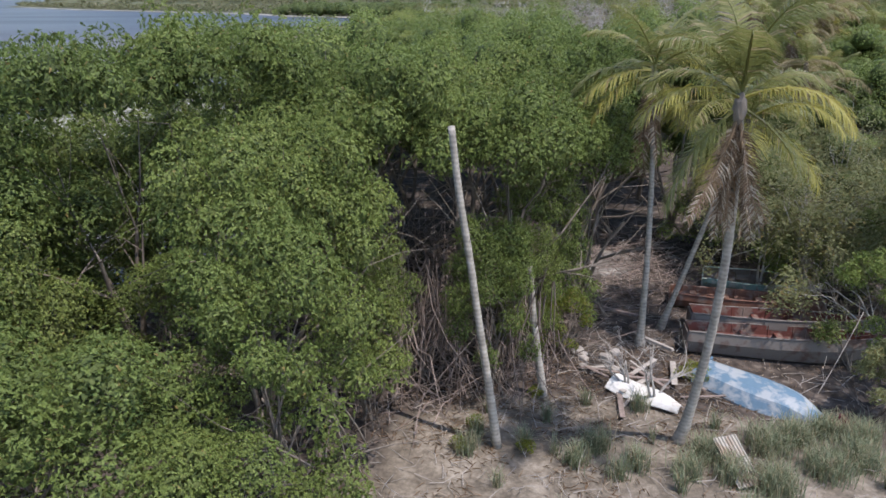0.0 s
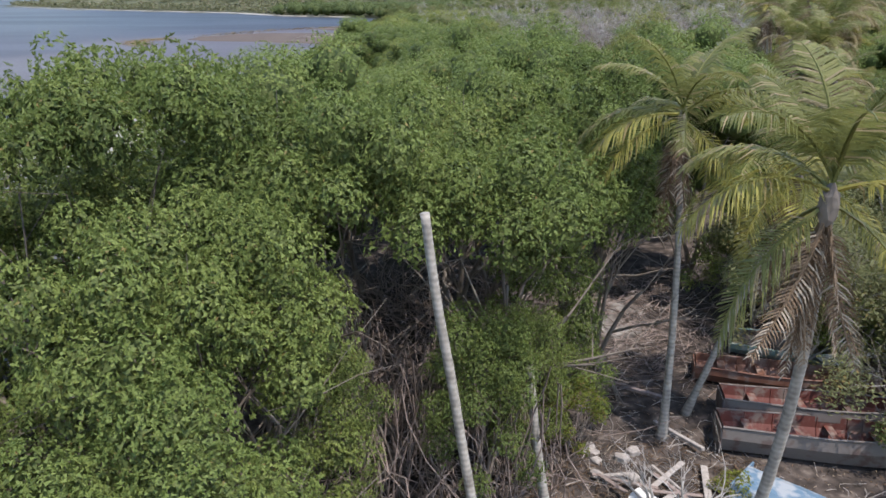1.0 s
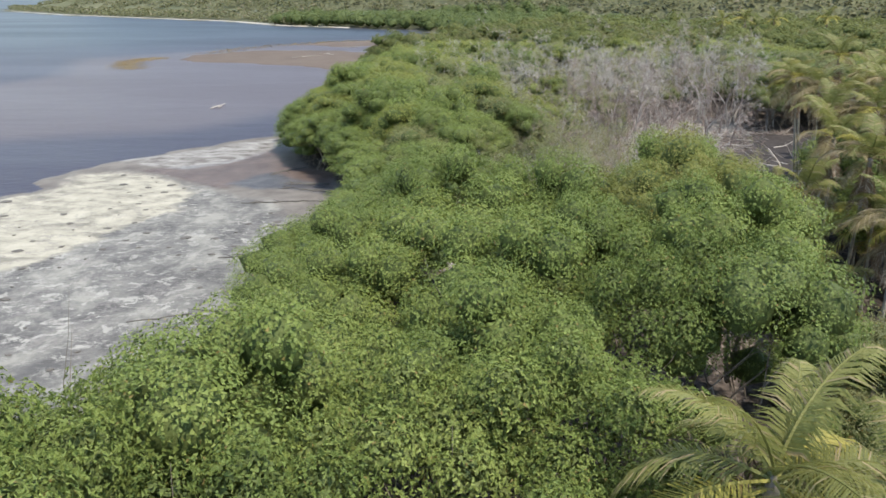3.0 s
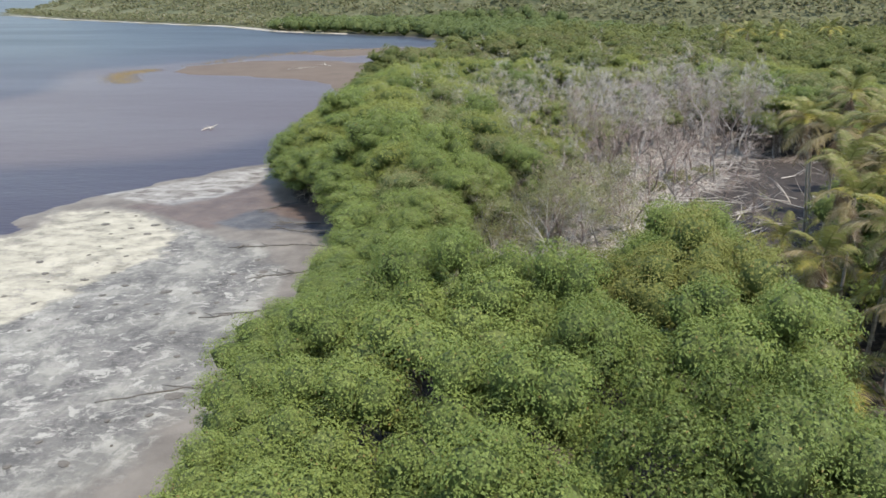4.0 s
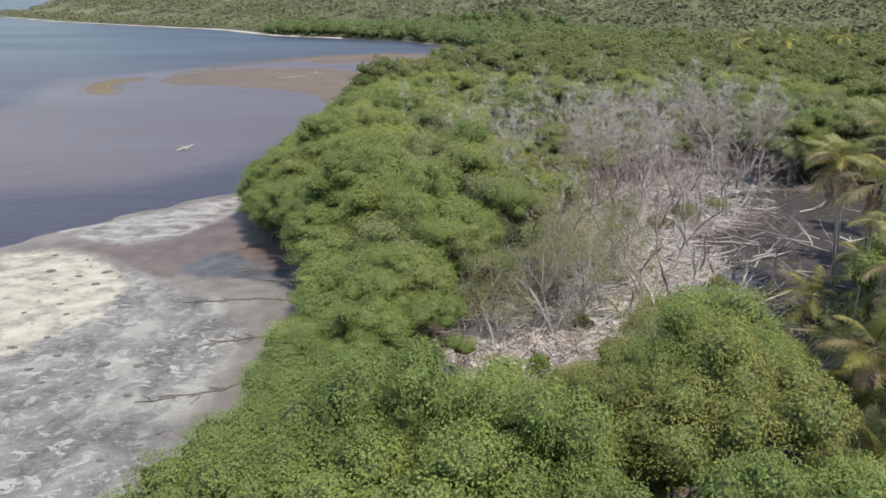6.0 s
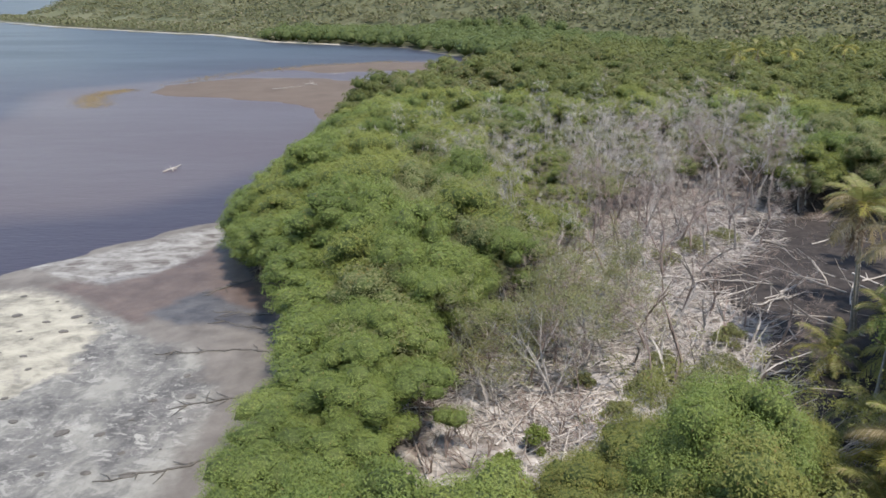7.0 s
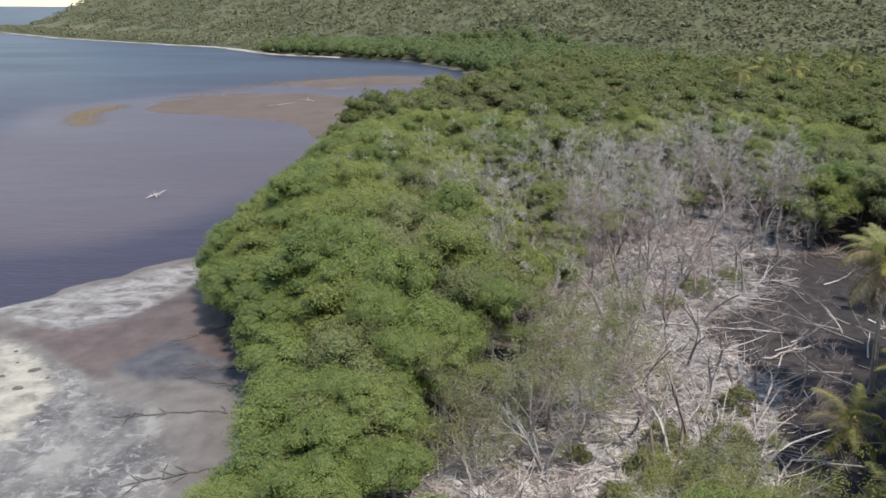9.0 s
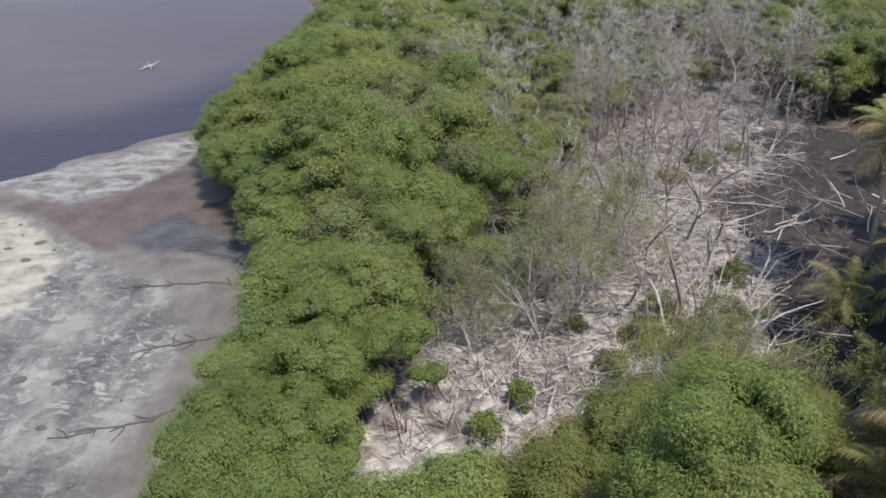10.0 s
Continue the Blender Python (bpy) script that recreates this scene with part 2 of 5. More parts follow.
def water_material():
    s = Shade("sea_water")
    shallow = s.span(s.math("ADD", s.attr("shallow"), s.math("MULTIPLY", s.math("SUBTRACT", s.noise(0.035, 5, s.shift(s.where, 25, 0.02)), 0.5), 0.30)), 0.30, 0.72)
    deep = s.span(s.math("ADD", s.attr("deep"), s.math("MULTIPLY", s.math("SUBTRACT", s.noise(0.012, 4), 0.5), 0.5)), 0.2, 0.8)
    colour = s.mix(deep, (0.032, 0.0275, 0.043), (0.029, 0.035, 0.047))
    colour = s.mix(shallow, colour, (0.068, 0.054, 0.061))
    wave = s.noise(1.3, 4, s.stretch(s.where, 0.55, 1.6, 1))
    swell = s.noise(0.18, 3, s.stretch(s.where, 0.5, 1.4, 1))
    height = s.math("ADD", s.math("MULTIPLY", wave, 0.5), swell)
    calm = s.span(s.noise(0.02, 4, s.stretch(s.where, 0.4, 1.2, 1)), 0.4, 0.65, 0.37, 0.42)
    return s.done(colour, calm, s.bump(height, 0.5, 0.16), gloss=0.13, index=1.33)


WATER = water_material()


def plain_paint(name, base, worn, scale=2.5, wear=(0.5, 0.62), rough=0.6):
    s = Shade(name)
    n = s.noise(scale, 7, s.shift(s.local, 0.5, 1.7))
    tint = s.noise(scale * 4, 4, s.local)
    colour = s.mix(s.math("MULTIPLY", tint, 0.5), base, tuple(v * 0.55 for v in base))
    colour = s.mix(s.span(n, *wear), colour, worn)
    return s.done(colour, rough, s.bump(n, 0.3, 0.01), gloss=0.35)


PAINT_RED = plain_paint("flaking_red_paint", (0.150, 0.052, 0.040), (0.19, 0.145, 0.12))
PAINT_ORANGE = plain_paint("faded_orange_paint", (0.19, 0.090, 0.060), (0.23, 0.165, 0.135))
PAINT_GREY = plain_paint("worn_grey_paint", (0.17, 0.148, 0.132), (0.11, 0.072, 0.058))
PAINT_BLUE = plain_paint("weathered_blue_hull_paint", (0.115, 0.190, 0.260), (0.28, 0.305, 0.32), wear=(0.44, 0.58))
PAINT_WHITE = plain_paint("chalky_white_paint", (0.66, 0.64, 0.60), (0.38, 0.34, 0.29), wear=(0.6, 0.72))
PAINT_GREEN = plain_paint("pale_green_paint", (0.30, 0.42, 0.36), (0.50, 0.48, 0.42))
MAROON = plain_paint("faded_maroon_cloth", (0.085, 0.018, 0.026), (0.15, 0.06, 0.06), rough=0.85)
RUST_SHEET = plain_paint("rusted_roof_sheet", (0.40, 0.37, 0.32), (0.26, 0.19, 0.14), rough=0.55)
SARGASSUM = leaf_material("floating_weed", (0.21, 0.152, 0.066), (0.26, 0.190, 0.084), (0.32, 0.24, 0.11), through_light=0.0, rough=0.6)
BEACH = plain_paint("pale_beach_sand", (0.31, 0.285, 0.235), (0.28, 0.25, 0.20), 0.15)
STONE = bark_material("grey_stone", (0.055, 0.051, 0.047), (0.14, 0.13, 0.115), 0.5)


# ---- mesh helpers ----
def mesh_np(name, verts, tris):
    me = bpy.data.meshes.new(name)
    verts, tris = np.asarray(verts, np.float32), np.asarray(tris, np.int32)
    me.vertices.add(len(verts))
    me.vertices.foreach_set("co", verts.ravel())
    me.loops.add(tris.size)
    me.loops.foreach_set("vertex_index", tris.ravel())
    me.polygons.add(len(tris))
    me.polygons.foreach_set("loop_start", np.arange(0, tris.size, 3, dtype=np.int32))
    me.update(calc_edges=True)
    me.validate()
    return smooth(me, False)


def joined(pieces):
    verts, tris, n = [], [], 0
    for v, f in pieces:
        if len(v):
            verts.append(np.asarray(v, float))
            tris.append(np.asarray(f, int) + n)
            n += len(v)
    return np.concatenate(verts), np.concatenate(tris)


def smooth(me, on=True):
    me.polygons.foreach_set("use_smooth", np.full(len(me.polygons), on))
    return me


def part(name, me, material, parent=None, label="", m=None):
    """Links a mesh as one object, under a thing if parent is given."""
    if isinstance(me, bmesh.types.BMesh):
        bm, me = me, bpy.data.meshes.new(name)
        bm.to_mesh(me)
        bm.free()
    if not me.materials:
        me.materials.append(material)
    ob = new(name, me)
    ob.parent = parent
    if m is not None:
        ob.matrix_basis = m
    return tagged(ob, label)


def icosphere(level):
    bm = bmesh.new()
    bmesh.ops.create_icosphere(bm, subdivisions=level, radius=1)
    v = np.array([x.co[:] for x in bm.verts])
    f = np.array([[x.index for x in p.verts] for p in bm.faces])
    bm.free()
    return v, f


ICO = {1: icosphere(1), 2: icosphere(2)}


def unit(a):
    return a / np.maximum(np.linalg.norm(a, axis=-1, keepdims=True), 1e-9)


def tube(points, radii, sides=5, cap=True):
    p = np.asarray(points, float)
    r = np.broadcast_to(np.asarray(radii, float), (len(p),))
    d = unit(np.gradient(p, axis=0))
    ref = np.array([0.0, 0.0, 1.0]) if abs(d[0][2]) < 0.8 else np.array([1.0, 0.0, 0.0])
    a = unit(np.cross(d, ref))
    b = np.cross(d, a)
    ang = np.linspace(0, 2 * np.pi, sides, endpoint=False)
    ring = np.cos(ang)[None, :, None] * a[:, None] + np.sin(ang)[None, :, None] * b[:, None]
    v = (p[:, None] + ring * r[:, None, None]).reshape(-1, 3)
    f = []
    for i in range(len(p) - 1):
        for k in range(sides):
            q, w = i * sides + k, i * sides + (k + 1) % sides
            f += [(q, w, w + sides), (q, w + sides, q + sides)]
    if cap:
        n = len(v)
        v = np.concatenate([v, p[-1:], p[:1]])
        for k in range(sides):
            f.append((n - sides + k, n - sides + (k + 1) % sides, n))
            f.append(((k + 1) % sides, k, n + 1))
    return v, np.array(f)


def shell(rng, lobes, n, low, depth, squash):
    """Places and outward ways on the outside of a heap of round lobes (x, y, z, r)."""
    lobes = np.asarray(lobes, float)
    c, r = lobes[:, :3], lobes[:, 3]
    pick = rng.choice(len(lobes), n, p=r ** 2 / (r ** 2).sum())
    d = unit(rng.normal(size=(n, 3)))
    d[:, 2] = np.where(d[:, 2] < low, -d[:, 2], d[:, 2])
    stretch = np.array([1, 1, squash])
    p = c[pick] + d * (r[pick] * (1.04 - np.abs(rng.normal(0, depth, n))))[:, None] * stretch
    far = np.linalg.norm((p[:, None] - c[None]) / stretch, axis=2) / r[None]
    far[np.arange(n), pick] = 9
    keep = far.min(axis=1) > 0.86
    return p[keep], d[keep]


def leaves(rng, lobes, n, length, width, low=-0.45, depth=0.16, squash=0.85, wild=0.6, single=False):
    """Folded leaves, each for itself, over round lobes."""
    p, d = shell(rng, lobes, n, low, depth, squash)
    return leaf_quads(rng, p, unit(d + [0, 0, 0.25] + rng.normal(0, wild * 0.6, p.shape)), length, width, single=single)


def rosettes(rng, lobes, n, length, width, per=6, low=-0.45, depth=0.16, squash=0.85, wild=0.3, single=False, lift=0.75):
    """Leaves in whorls at the shoot tips over round lobes."""
    p, d = shell(rng, lobes, n // per, low, depth, squash)
    shoot = np.repeat(unit(d + [0, 0, 0.45] + rng.normal(0, wild, p.shape)), per, 0)
    along = rng.normal(size=shoot.shape)
    along = unit(along - shoot * (along * shoot).sum(1, keepdims=True))
    along = unit(along + shoot * rng.uniform(0.0, lift, (len(shoot), 1)))
    normal = unit(shoot - along * (along * shoot).sum(1, keepdims=True) + rng.normal(0, 0.12, shoot.shape))
    return leaf_quads(rng, np.repeat(p, per, 0) + along * length * 0.45, normal, length, width, along, single)


def leaf_quads(rng, p, normal, length, width, along=None, single=False):
    """Pointed leaves at the places p; single: one plain triangle each, for what stays far off."""
    n = len(p)
    if along is None:
        along = rng.normal(size=(n, 3))
    side = unit(np.cross(normal, along))
    along = np.cross(side, normal)
    s = rng.uniform(0.65, 1.3, n)[:, None]
    tip = p + along * length * 0.55 * s - normal * length * 0.12
    foot = p - along * length * 0.45 * s
    if single:
        v = np.stack([foot + side * width * 0.5 * s, foot - side * width * 0.5 * s, tip], 1).reshape(-1, 3)
        return v, np.arange(n * 3).reshape(-1, 3)
    lift = normal * width * 0.22
    v = np.stack([foot, p + side * width * 0.5 * s + lift, tip, p - side * width * 0.5 * s + lift], 1).reshape(-1, 3)
    i = np.arange(n)[:, None] * 4
    f = np.concatenate([i + [0, 1, 2], i + [0, 2, 3]])
    return v, f


def cores(rng, lobes, level, share=0.8, squash=0.85, rough=0.10):
    out = []
    v, f = ICO[level]
    for x, y, z, r in lobes:
        q = v * (1 + rng.normal(0, rough, (len(v), 1)))
        out.append((q * [r * share, r * share, r * share * squash] + [x, y, z], f))
    return out


def branch_paths(rng, foot, way, length, radius, depth, spread=0.6, kids=3, droop=0.0, wander=0.12, steps=4, out=None):
    """Forked limbs as (points, radii) from the foot on."""
    out = [] if out is None else out
    p, d = np.array(foot, float), unit(np.array(way, float))
    pts, rad = [p], [radius]
    for i in range(steps):
        d = unit(d + rng.normal(0, wander, 3) + [0, 0, -droop])
        p = p + d * length / steps
        pts.append(p)
        rad.append(radius * (1 - 0.55 * (i + 1) / steps))
    out.append((np.array(pts), np.array(rad), depth))
    if depth > 0:
        for k in range(kids):
            j = rng.integers(max(1, steps // 2), steps + 1)
            w = unit(d + rng.normal(0, spread, 3))
            branch_paths(rng, pts[j], w, length * rng.uniform(0.5, 0.8), rad[j] * 0.65, depth - 1, spread, kids, droop, wander, max(2, steps - 1), out)
    return out


def limbs(paths, sides=(3, 3, 4, 5, 6)):
    return [tube(p, r, sides[min(d, 4)], cap=d > 2) for p, r, d in paths]


# ---- the lie of the land ----
COAST = [(-40, -60), (-30, -10), (-24, 12), (-18, 24), (-12.5, 30), (-9.4, 36), (-8.4, 42), (-7.6, 50), (-6.8, 57), (-6.0, 64), (-6.0, 70), (-7.0, 75), (-9.2, 81),
         (-12.6, 86), (-14.8, 91), (-16.6, 98), (-16.2, 108), (-15.0, 120), (-13.8, 138), (-12.6, 158), (-10, 180), (-4, 198), (4, 216), (14, 234), (24, 255),
         (27, 276), (18, 305), (8, 336), (-13, 378), (-47, 396), (-85, 418), (-109, 450), (-135, 482), (-171, 505), (-287, 591), (-390, 694), (-450, 790), (-400, 1000),
         (-900, 2200), (-900, 4000), (3000, 4000), (3000, -800), (-40, -800)]
TREELINE = [(-12.5, 5), (-12.5, 22), (-10, 25.5), (-7.6, 28.5), (-6.0, 32), (-5.3, 36), (-5.4, 42), (-5.3, 50), (-5.0, 56), (-4.6, 62), (-4.2, 66), (-4.3, 70), (-5.3, 75), (-7.8, 81),
            (-11.6, 86), (-14.0, 91), (-16.0, 98), (-15.6, 108), (-14.6, 120), (-13.4, 138), (-12.0, 158), (-9.0, 178), (-1.5, 194), (7, 216), (17, 234), (27, 255), (30, 276)]
FLAT = [(-70, -60), (-30, -10), (-20, 25), (-10, 45), (-5, 60), (-3, 72), (-8, 90), (-15, 104), (-20.5, 104), (-29.5, 96.5), (-35, 89.5), (-39, 83), (-37.5, 78),
        (-43, 73), (-55, 66), (-80, 40), (-120, -60)]
WHITE = [(-120, -60), (-80, 40), (-55, 65), (-43, 72.5), (-37, 77), (-36, 84), (-31.5, 86), (-27, 83.3), (-21.6, 78.8), (-18, 76.3), (-14.2, 74), (-11.0, 68),
         (-11.2, 60), (-11.4, 53), (-13, 45), (-20, 30), (-30, 0), (-40, -60)]
FOAM = [(-35, 90.5), (-29.3, 95.3), (-25, 99.5), (-20.5, 103.6), (-17.5, 101), (-20, 94.5), (-22.5, 89.5), (-26, 86.6), (-30, 88)]
MUD = [(-32, 86.4), (-27, 83.6), (-20.5, 78.6), (-17, 82.5), (-14.5, 81.2), (-10, 79.5), (-10, 84), (-15, 90), (-17, 101), (-20.5, 95), (-23, 90), (-28, 87.5)]
BAR = [(-73, 212), (-73, 230), (-60, 249), (-40, 252), (-11, 240), (4, 226), (-8, 190), (-12, 165), (-20, 171), (-27, 186), (-35, 196), (-50, 202), (-62, 206)]
BAR_FAR = [(-54, 272), (-50, 281), (-32, 297), (-12, 306), (4, 300), (26, 274), (18, 262), (0, 268), (-36, 263)]
CLEARING = [(-0.5, 59), (1.4, 62.5), (3.6, 67.5), (5.6, 71), (8.5, 75.5), (11.5, 82), (13, 90), (14, 98), (19.5, 108), (28, 121), (38, 123), (42, 114), (41, 104), (48, 103), (50, 96), (42, 84),
            (38, 76), (31, 70), (26, 64), (23, 58.5), (18, 59.0), (13, 58.5), (10, 56.8), (5, 55.5), (1, 56.5)]
PEAT = [(34, 103), (41, 105), (49, 104), (52, 96), (43, 82), (37, 73), (31, 66), (25, 60), (22.5, 63), (23.5, 70), (27.5, 77), (25.5, 84), (25, 88), (31, 91), (35, 96)]
SPARSE = [(9.5, 82), (6, 96), (7, 112), (14, 128), (30, 136), (45, 135), (50, 122), (43, 106), (36, 116), (28, 114), (21, 104), (16, 97)]
YARD = [(-3.2, -10), (-2.4, 12), (-2.0, 15.5), (-0.6, 18.4), (1.0, 19.6), (3.0, 20.6), (4.4, 23), (4.2, 30), (5.0, 35.5), (9.8, 35), (11, 31.5), (17, 29.5), (20, 24), (25, 10), (25, -10)]
SAND = [(-12, -60), (-3.4, 10), (-2.4, 14), (-1.2, 18.0), (1.0, 18.7), (4, 18.9), (7, 18.2), (10, 17.0), (13, 16.0), (22, 12), (30, -60)]


def inside(poly, x, y):
    """Signed distance to a closed outline, positive within."""
    q = np.array(poly, float)
    x, y = np.asarray(x, float), np.asarray(y, float)
    odd = np.zeros(x.shape, bool)
    best = np.full(x.shape, 1e18)
    for (ax, ay), (bx, by) in zip(q, np.roll(q, -1, axis=0)):
        dx, dy = bx - ax, by - ay
        t = np.clip(((x - ax) * dx + (y - ay) * dy) / (dx * dx + dy * dy), 0, 1)
        best = np.minimum(best, (x - ax - t * dx) ** 2 + (y - ay - t * dy) ** 2)
        odd ^= ((ay > y) != (by > y)) & (x < dx * (y - ay) / (dy if dy else 1e-9) + ax)
    return np.where(odd, 1, -1) * np.sqrt(best)


def ease(v, low, high):
    t = np.clip((v - low) / (high - low), 0, 1)
    return t * t * (3 - 2 * t)


def ripple(x, y, size, seed=0.0):
    """Soft rolling values between -1 and 1."""
    return (np.sin(x / size * 1.7 + seed) * np.cos(y / size * 1.3 + seed * 2) + 0.6 * np.sin((x * 0.7 + y) / size * 2.9 + seed * 3)
            + 0.35 * np.sin((x - y * 1.2) / size * 5.3 + seed)) / 1.95


def hill_height(x, y):
    foot = 470 - 0.75 * np.clip(x, -60, 300) - 0.75 * np.clip(x + 60, -400, 0)
    up = np.clip(y - foot, 0, None)
    h = 135 * (1 - np.exp(-up / 420)) * (1 + 0.22 * ripple(x, y, 170, 1.3)) + ease(up, 0, 60) * 5 * ripple(x, y, 55, 0.4)
    side = ease(x / np.maximum(y, 1), -0.63, -0.50)
    return np.clip(h, 0, None) * side


def land_height(x, y):
    d = inside(COAST, x, y)
    h = np.where(d > 0, 0.12 + 0.35 * ease(d, 0, 8), -1.6 * ease(-d, 0, 25))
    flat = inside(FLAT, x, y) + 1.1 * ripple(x, y, 5.0, 0.7) + 0.6 * ripple(x, y, 2.2, 1.9)
    h = np.where(d <= 0, h * (1 - ease(flat, -4, 0.2)) + (0.05 + 0.025 * ripple(x, y, 6.0)) * ease(flat, -4, 0.2), h)
    for bar in (BAR, BAR_FAR):
        b = inside(bar, x, y) + 1.5 * ripple(x, y, 9.0, 0.3)
        h = np.where(d <= 0, np.maximum(h, -0.35 + 0.45 * ease(b, -6, 4) + 0.02 * ripple(x, y, 9)), h)
    h = h + np.where(d > 2, 0.06 * ripple(x, y, 3.2, 2.0), 0)
    return h + np.where(d > 0, hill_height(x, y) * ease(d, 0, 60), 0)


def graded(low, fine_low, fine_high, high, step, grow=1.16):
    a = list(np.arange(fine_low, fine_high + step, step))
    s = step
    while a[-1] < high:
        s *= grow
        a.append(a[-1] + s)
    s, left = step, [a[0]]
    while left[-1] > low:
        s *= grow
        left.append(left[-1] - s)
    return np.array(left[::-1][:-1] + a)


def sheet(name, xs, ys, heights, material):
    gx, gy = np.meshgrid(xs, ys)
    x, y = gx.ravel(), gy.ravel()
    v = np.stack([x, y, heights(x, y)], 1)
    w = len(xs)
    i = (np.arange(len(ys) - 1)[:, None] * w + np.arange(w - 1)[None]).ravel()
    f = np.concatenate([np.stack([i, i + 1, i + w + 1], 1), np.stack([i, i + w + 1, i + w], 1)])
    me = smooth(mesh_np(name, v, f))
    me.materials.append(material)
    return new(name, me), x, y


def layer(ob, name, values):
    ob.data.attributes.new(name, "FLOAT", "POINT").data.foreach_set("value", np.asarray(values, np.float32))


ground, gx, gy = sheet("ground", graded(-3000, -46, 52, 3200, 0.75, 1.08), graded(-700, 8, 126, 4200, 0.75, 1.07), land_height, GROUND)
tagged(ground, "sandy soil, leaf litter, mudflats and scrub hills", "ground", kind="structure")


def soft(poly, width):
    return np.clip(0.5 + inside(poly, gx, gy) / (2 * width), 0, 1)


coast_d = inside(COAST, gx, gy)
layer(ground, "soil", soft(SAND, 1.6))
layer(ground, "ash", np.maximum(soft(CLEARING, 1.6), 0.5 * soft([(4.6, 27), (4.8, 35), (9.5, 35), (9.6, 28)], 1.5)))
layer(ground, "pale", np.maximum(soft([(-0.5, 57.5), (1, 62), (4, 67.5), (9, 71.5), (14, 71), (20, 68), (19, 60), (10, 57.2), (5, 55.6)], 1.6), 0.62 * soft([(17.5, 78), (17.5, 88), (20, 90), (24.5, 88), (24.5, 80), (21, 76)], 1.8)))
layer(ground, "peat", soft(PEAT, 1.5))
layer(ground, "tidal", np.clip(0.5 - coast_d / 2.0, 0, 1))
layer(ground, "mud", soft(MUD, 2.6))
layer(ground, "white", soft(WHITE, 4.0))
layer(ground, "cream", soft([(-60, 66), (-43, 72.5), (-37, 77), (-36, 85), (-31.5, 86), (-27, 83.3), (-22.5, 78.0), (-21.5, 72), (-25, 66), (-27, 58), (-36, 52), (-60, 50)], 3.0))
layer(ground, "foam", soft(FOAM, 2.6))
layer(ground, "bar", np.maximum(soft(BAR, 4.0), soft(BAR_FAR, 4.0)))
layer(ground, "hill", np.clip((gy - 230) / 90, 0, 1) * (coast_d > 0))
layer(ground, "wet", soft([(-20.5, 80.6), (-16.8, 85.0), (-14.2, 83.0), (-10.6, 80.2), (-10.4, 77.4), (-13.5, 78.6), (-17, 78.4)], 2.2))

water, wx, wy = sheet("water", graded(-3000, -120, 60, 400, 4.0, 1.2), graded(-300, 60, 420, 4400, 4.0, 1.2), lambda x, y: 0 * x, WATER)
tagged(water, "calm grey-blue sea water of a shallow bay", "water", kind="structure")
reef = np.maximum(inside(BAR, wx, wy), inside(BAR_FAR, wx, wy))
reef = np.maximum(reef, inside([(-84, 175), (-100, 215), (-80, 240), (-30, 300), (0, 310), (10, 230), (-16, 150), (-21, 134), (-27, 117), (-35, 108), (-60, 100), (-100, 120)], wx, wy))
layer(water, "shallow", np.clip(0.5 + reef / 18, 0, 1))
layer(water, "deep", np.clip((wy - 190 - 0.5 * (wx + 60)) / 200, 0, 1))


# ---- trees ----
def crown_lobes(rng, radius, top, bottom, count, big=0.36, drop=0.14):
    """Round clumps over a dome that comes down its sides to the height bottom."""
    out = []
    for i in range(count):
        u = (i + 0.5) / count
        a = i * 2.399963 + rng.uniform(-0.4, 0.4)
        q = math.sqrt(u)
        rho = radius * 0.80 * min(1.0, 1.25 * q) * rng.uniform(0.82, 1.12)
        r = radius * big * rng.uniform(0.7, 1.25)
        z = top - r * 0.85 - (top - bottom) * max(0.0, q - 0.45) ** 1.35 * rng.uniform(0.6, 1.8) - rng.uniform(0, drop) * top
        out.append((rho * math.cos(a), rho * math.sin(a), max(z, bottom + r * 0.6), r))
    return out


def tufted(rng, lobes, kids, share=0.42):
    """Smaller clumps set evenly over each clump."""
    out = []
    k = np.arange(kids) + 0.5
    z = 1 - 1.45 * k / kids
    for x, y, h, r in lobes:
        a = k * 2.399963 + rng.uniform(0, 6.28)
        q = np.sqrt(1 - z * z)
        d = unit(np.stack([q * np.cos(a), q * np.sin(a), z], 1) + rng.normal(0, 0.16, (kids, 3)))
        for e in d:
            out.append((x + e[0] * r * 0.80, y + e[1] * r * 0.80, h + e[2] * r * 0.72, r * share * rng.uniform(0.7, 1.35)))
    return out


def mangrove_trunk(rng, height, radius, stems=3, roots=10, sides=5):
    pieces = []
    for k in range(stems):
        a = rng.uniform(0, 6.28)
        way = (math.cos(a) * 0.35, math.sin(a) * 0.35, 1)
        pieces += limbs(branch_paths(rng, (0, 0, 0.7), way, height * 0.5, 0.13, 2 if sides > 3 else 1, 0.5, 3, wander=0.14), (3, 4, sides, sides, sides))
    for k in range(roots):
        a, reach, up = rng.uniform(0, 6.28), rng.uniform(0.6, 2.0), rng.uniform(0.6, 2.4)
        t = np.linspace(0, 1, 5)
        pts = np.stack([np.cos(a) * reach * t, np.sin(a) * reach * t, up * (1 - t ** 2) - 0.25 * t], 1)
        pieces.append(tube(pts, np.linspace(0.05, 0.03, 5), 4, False))
    return joined(pieces)


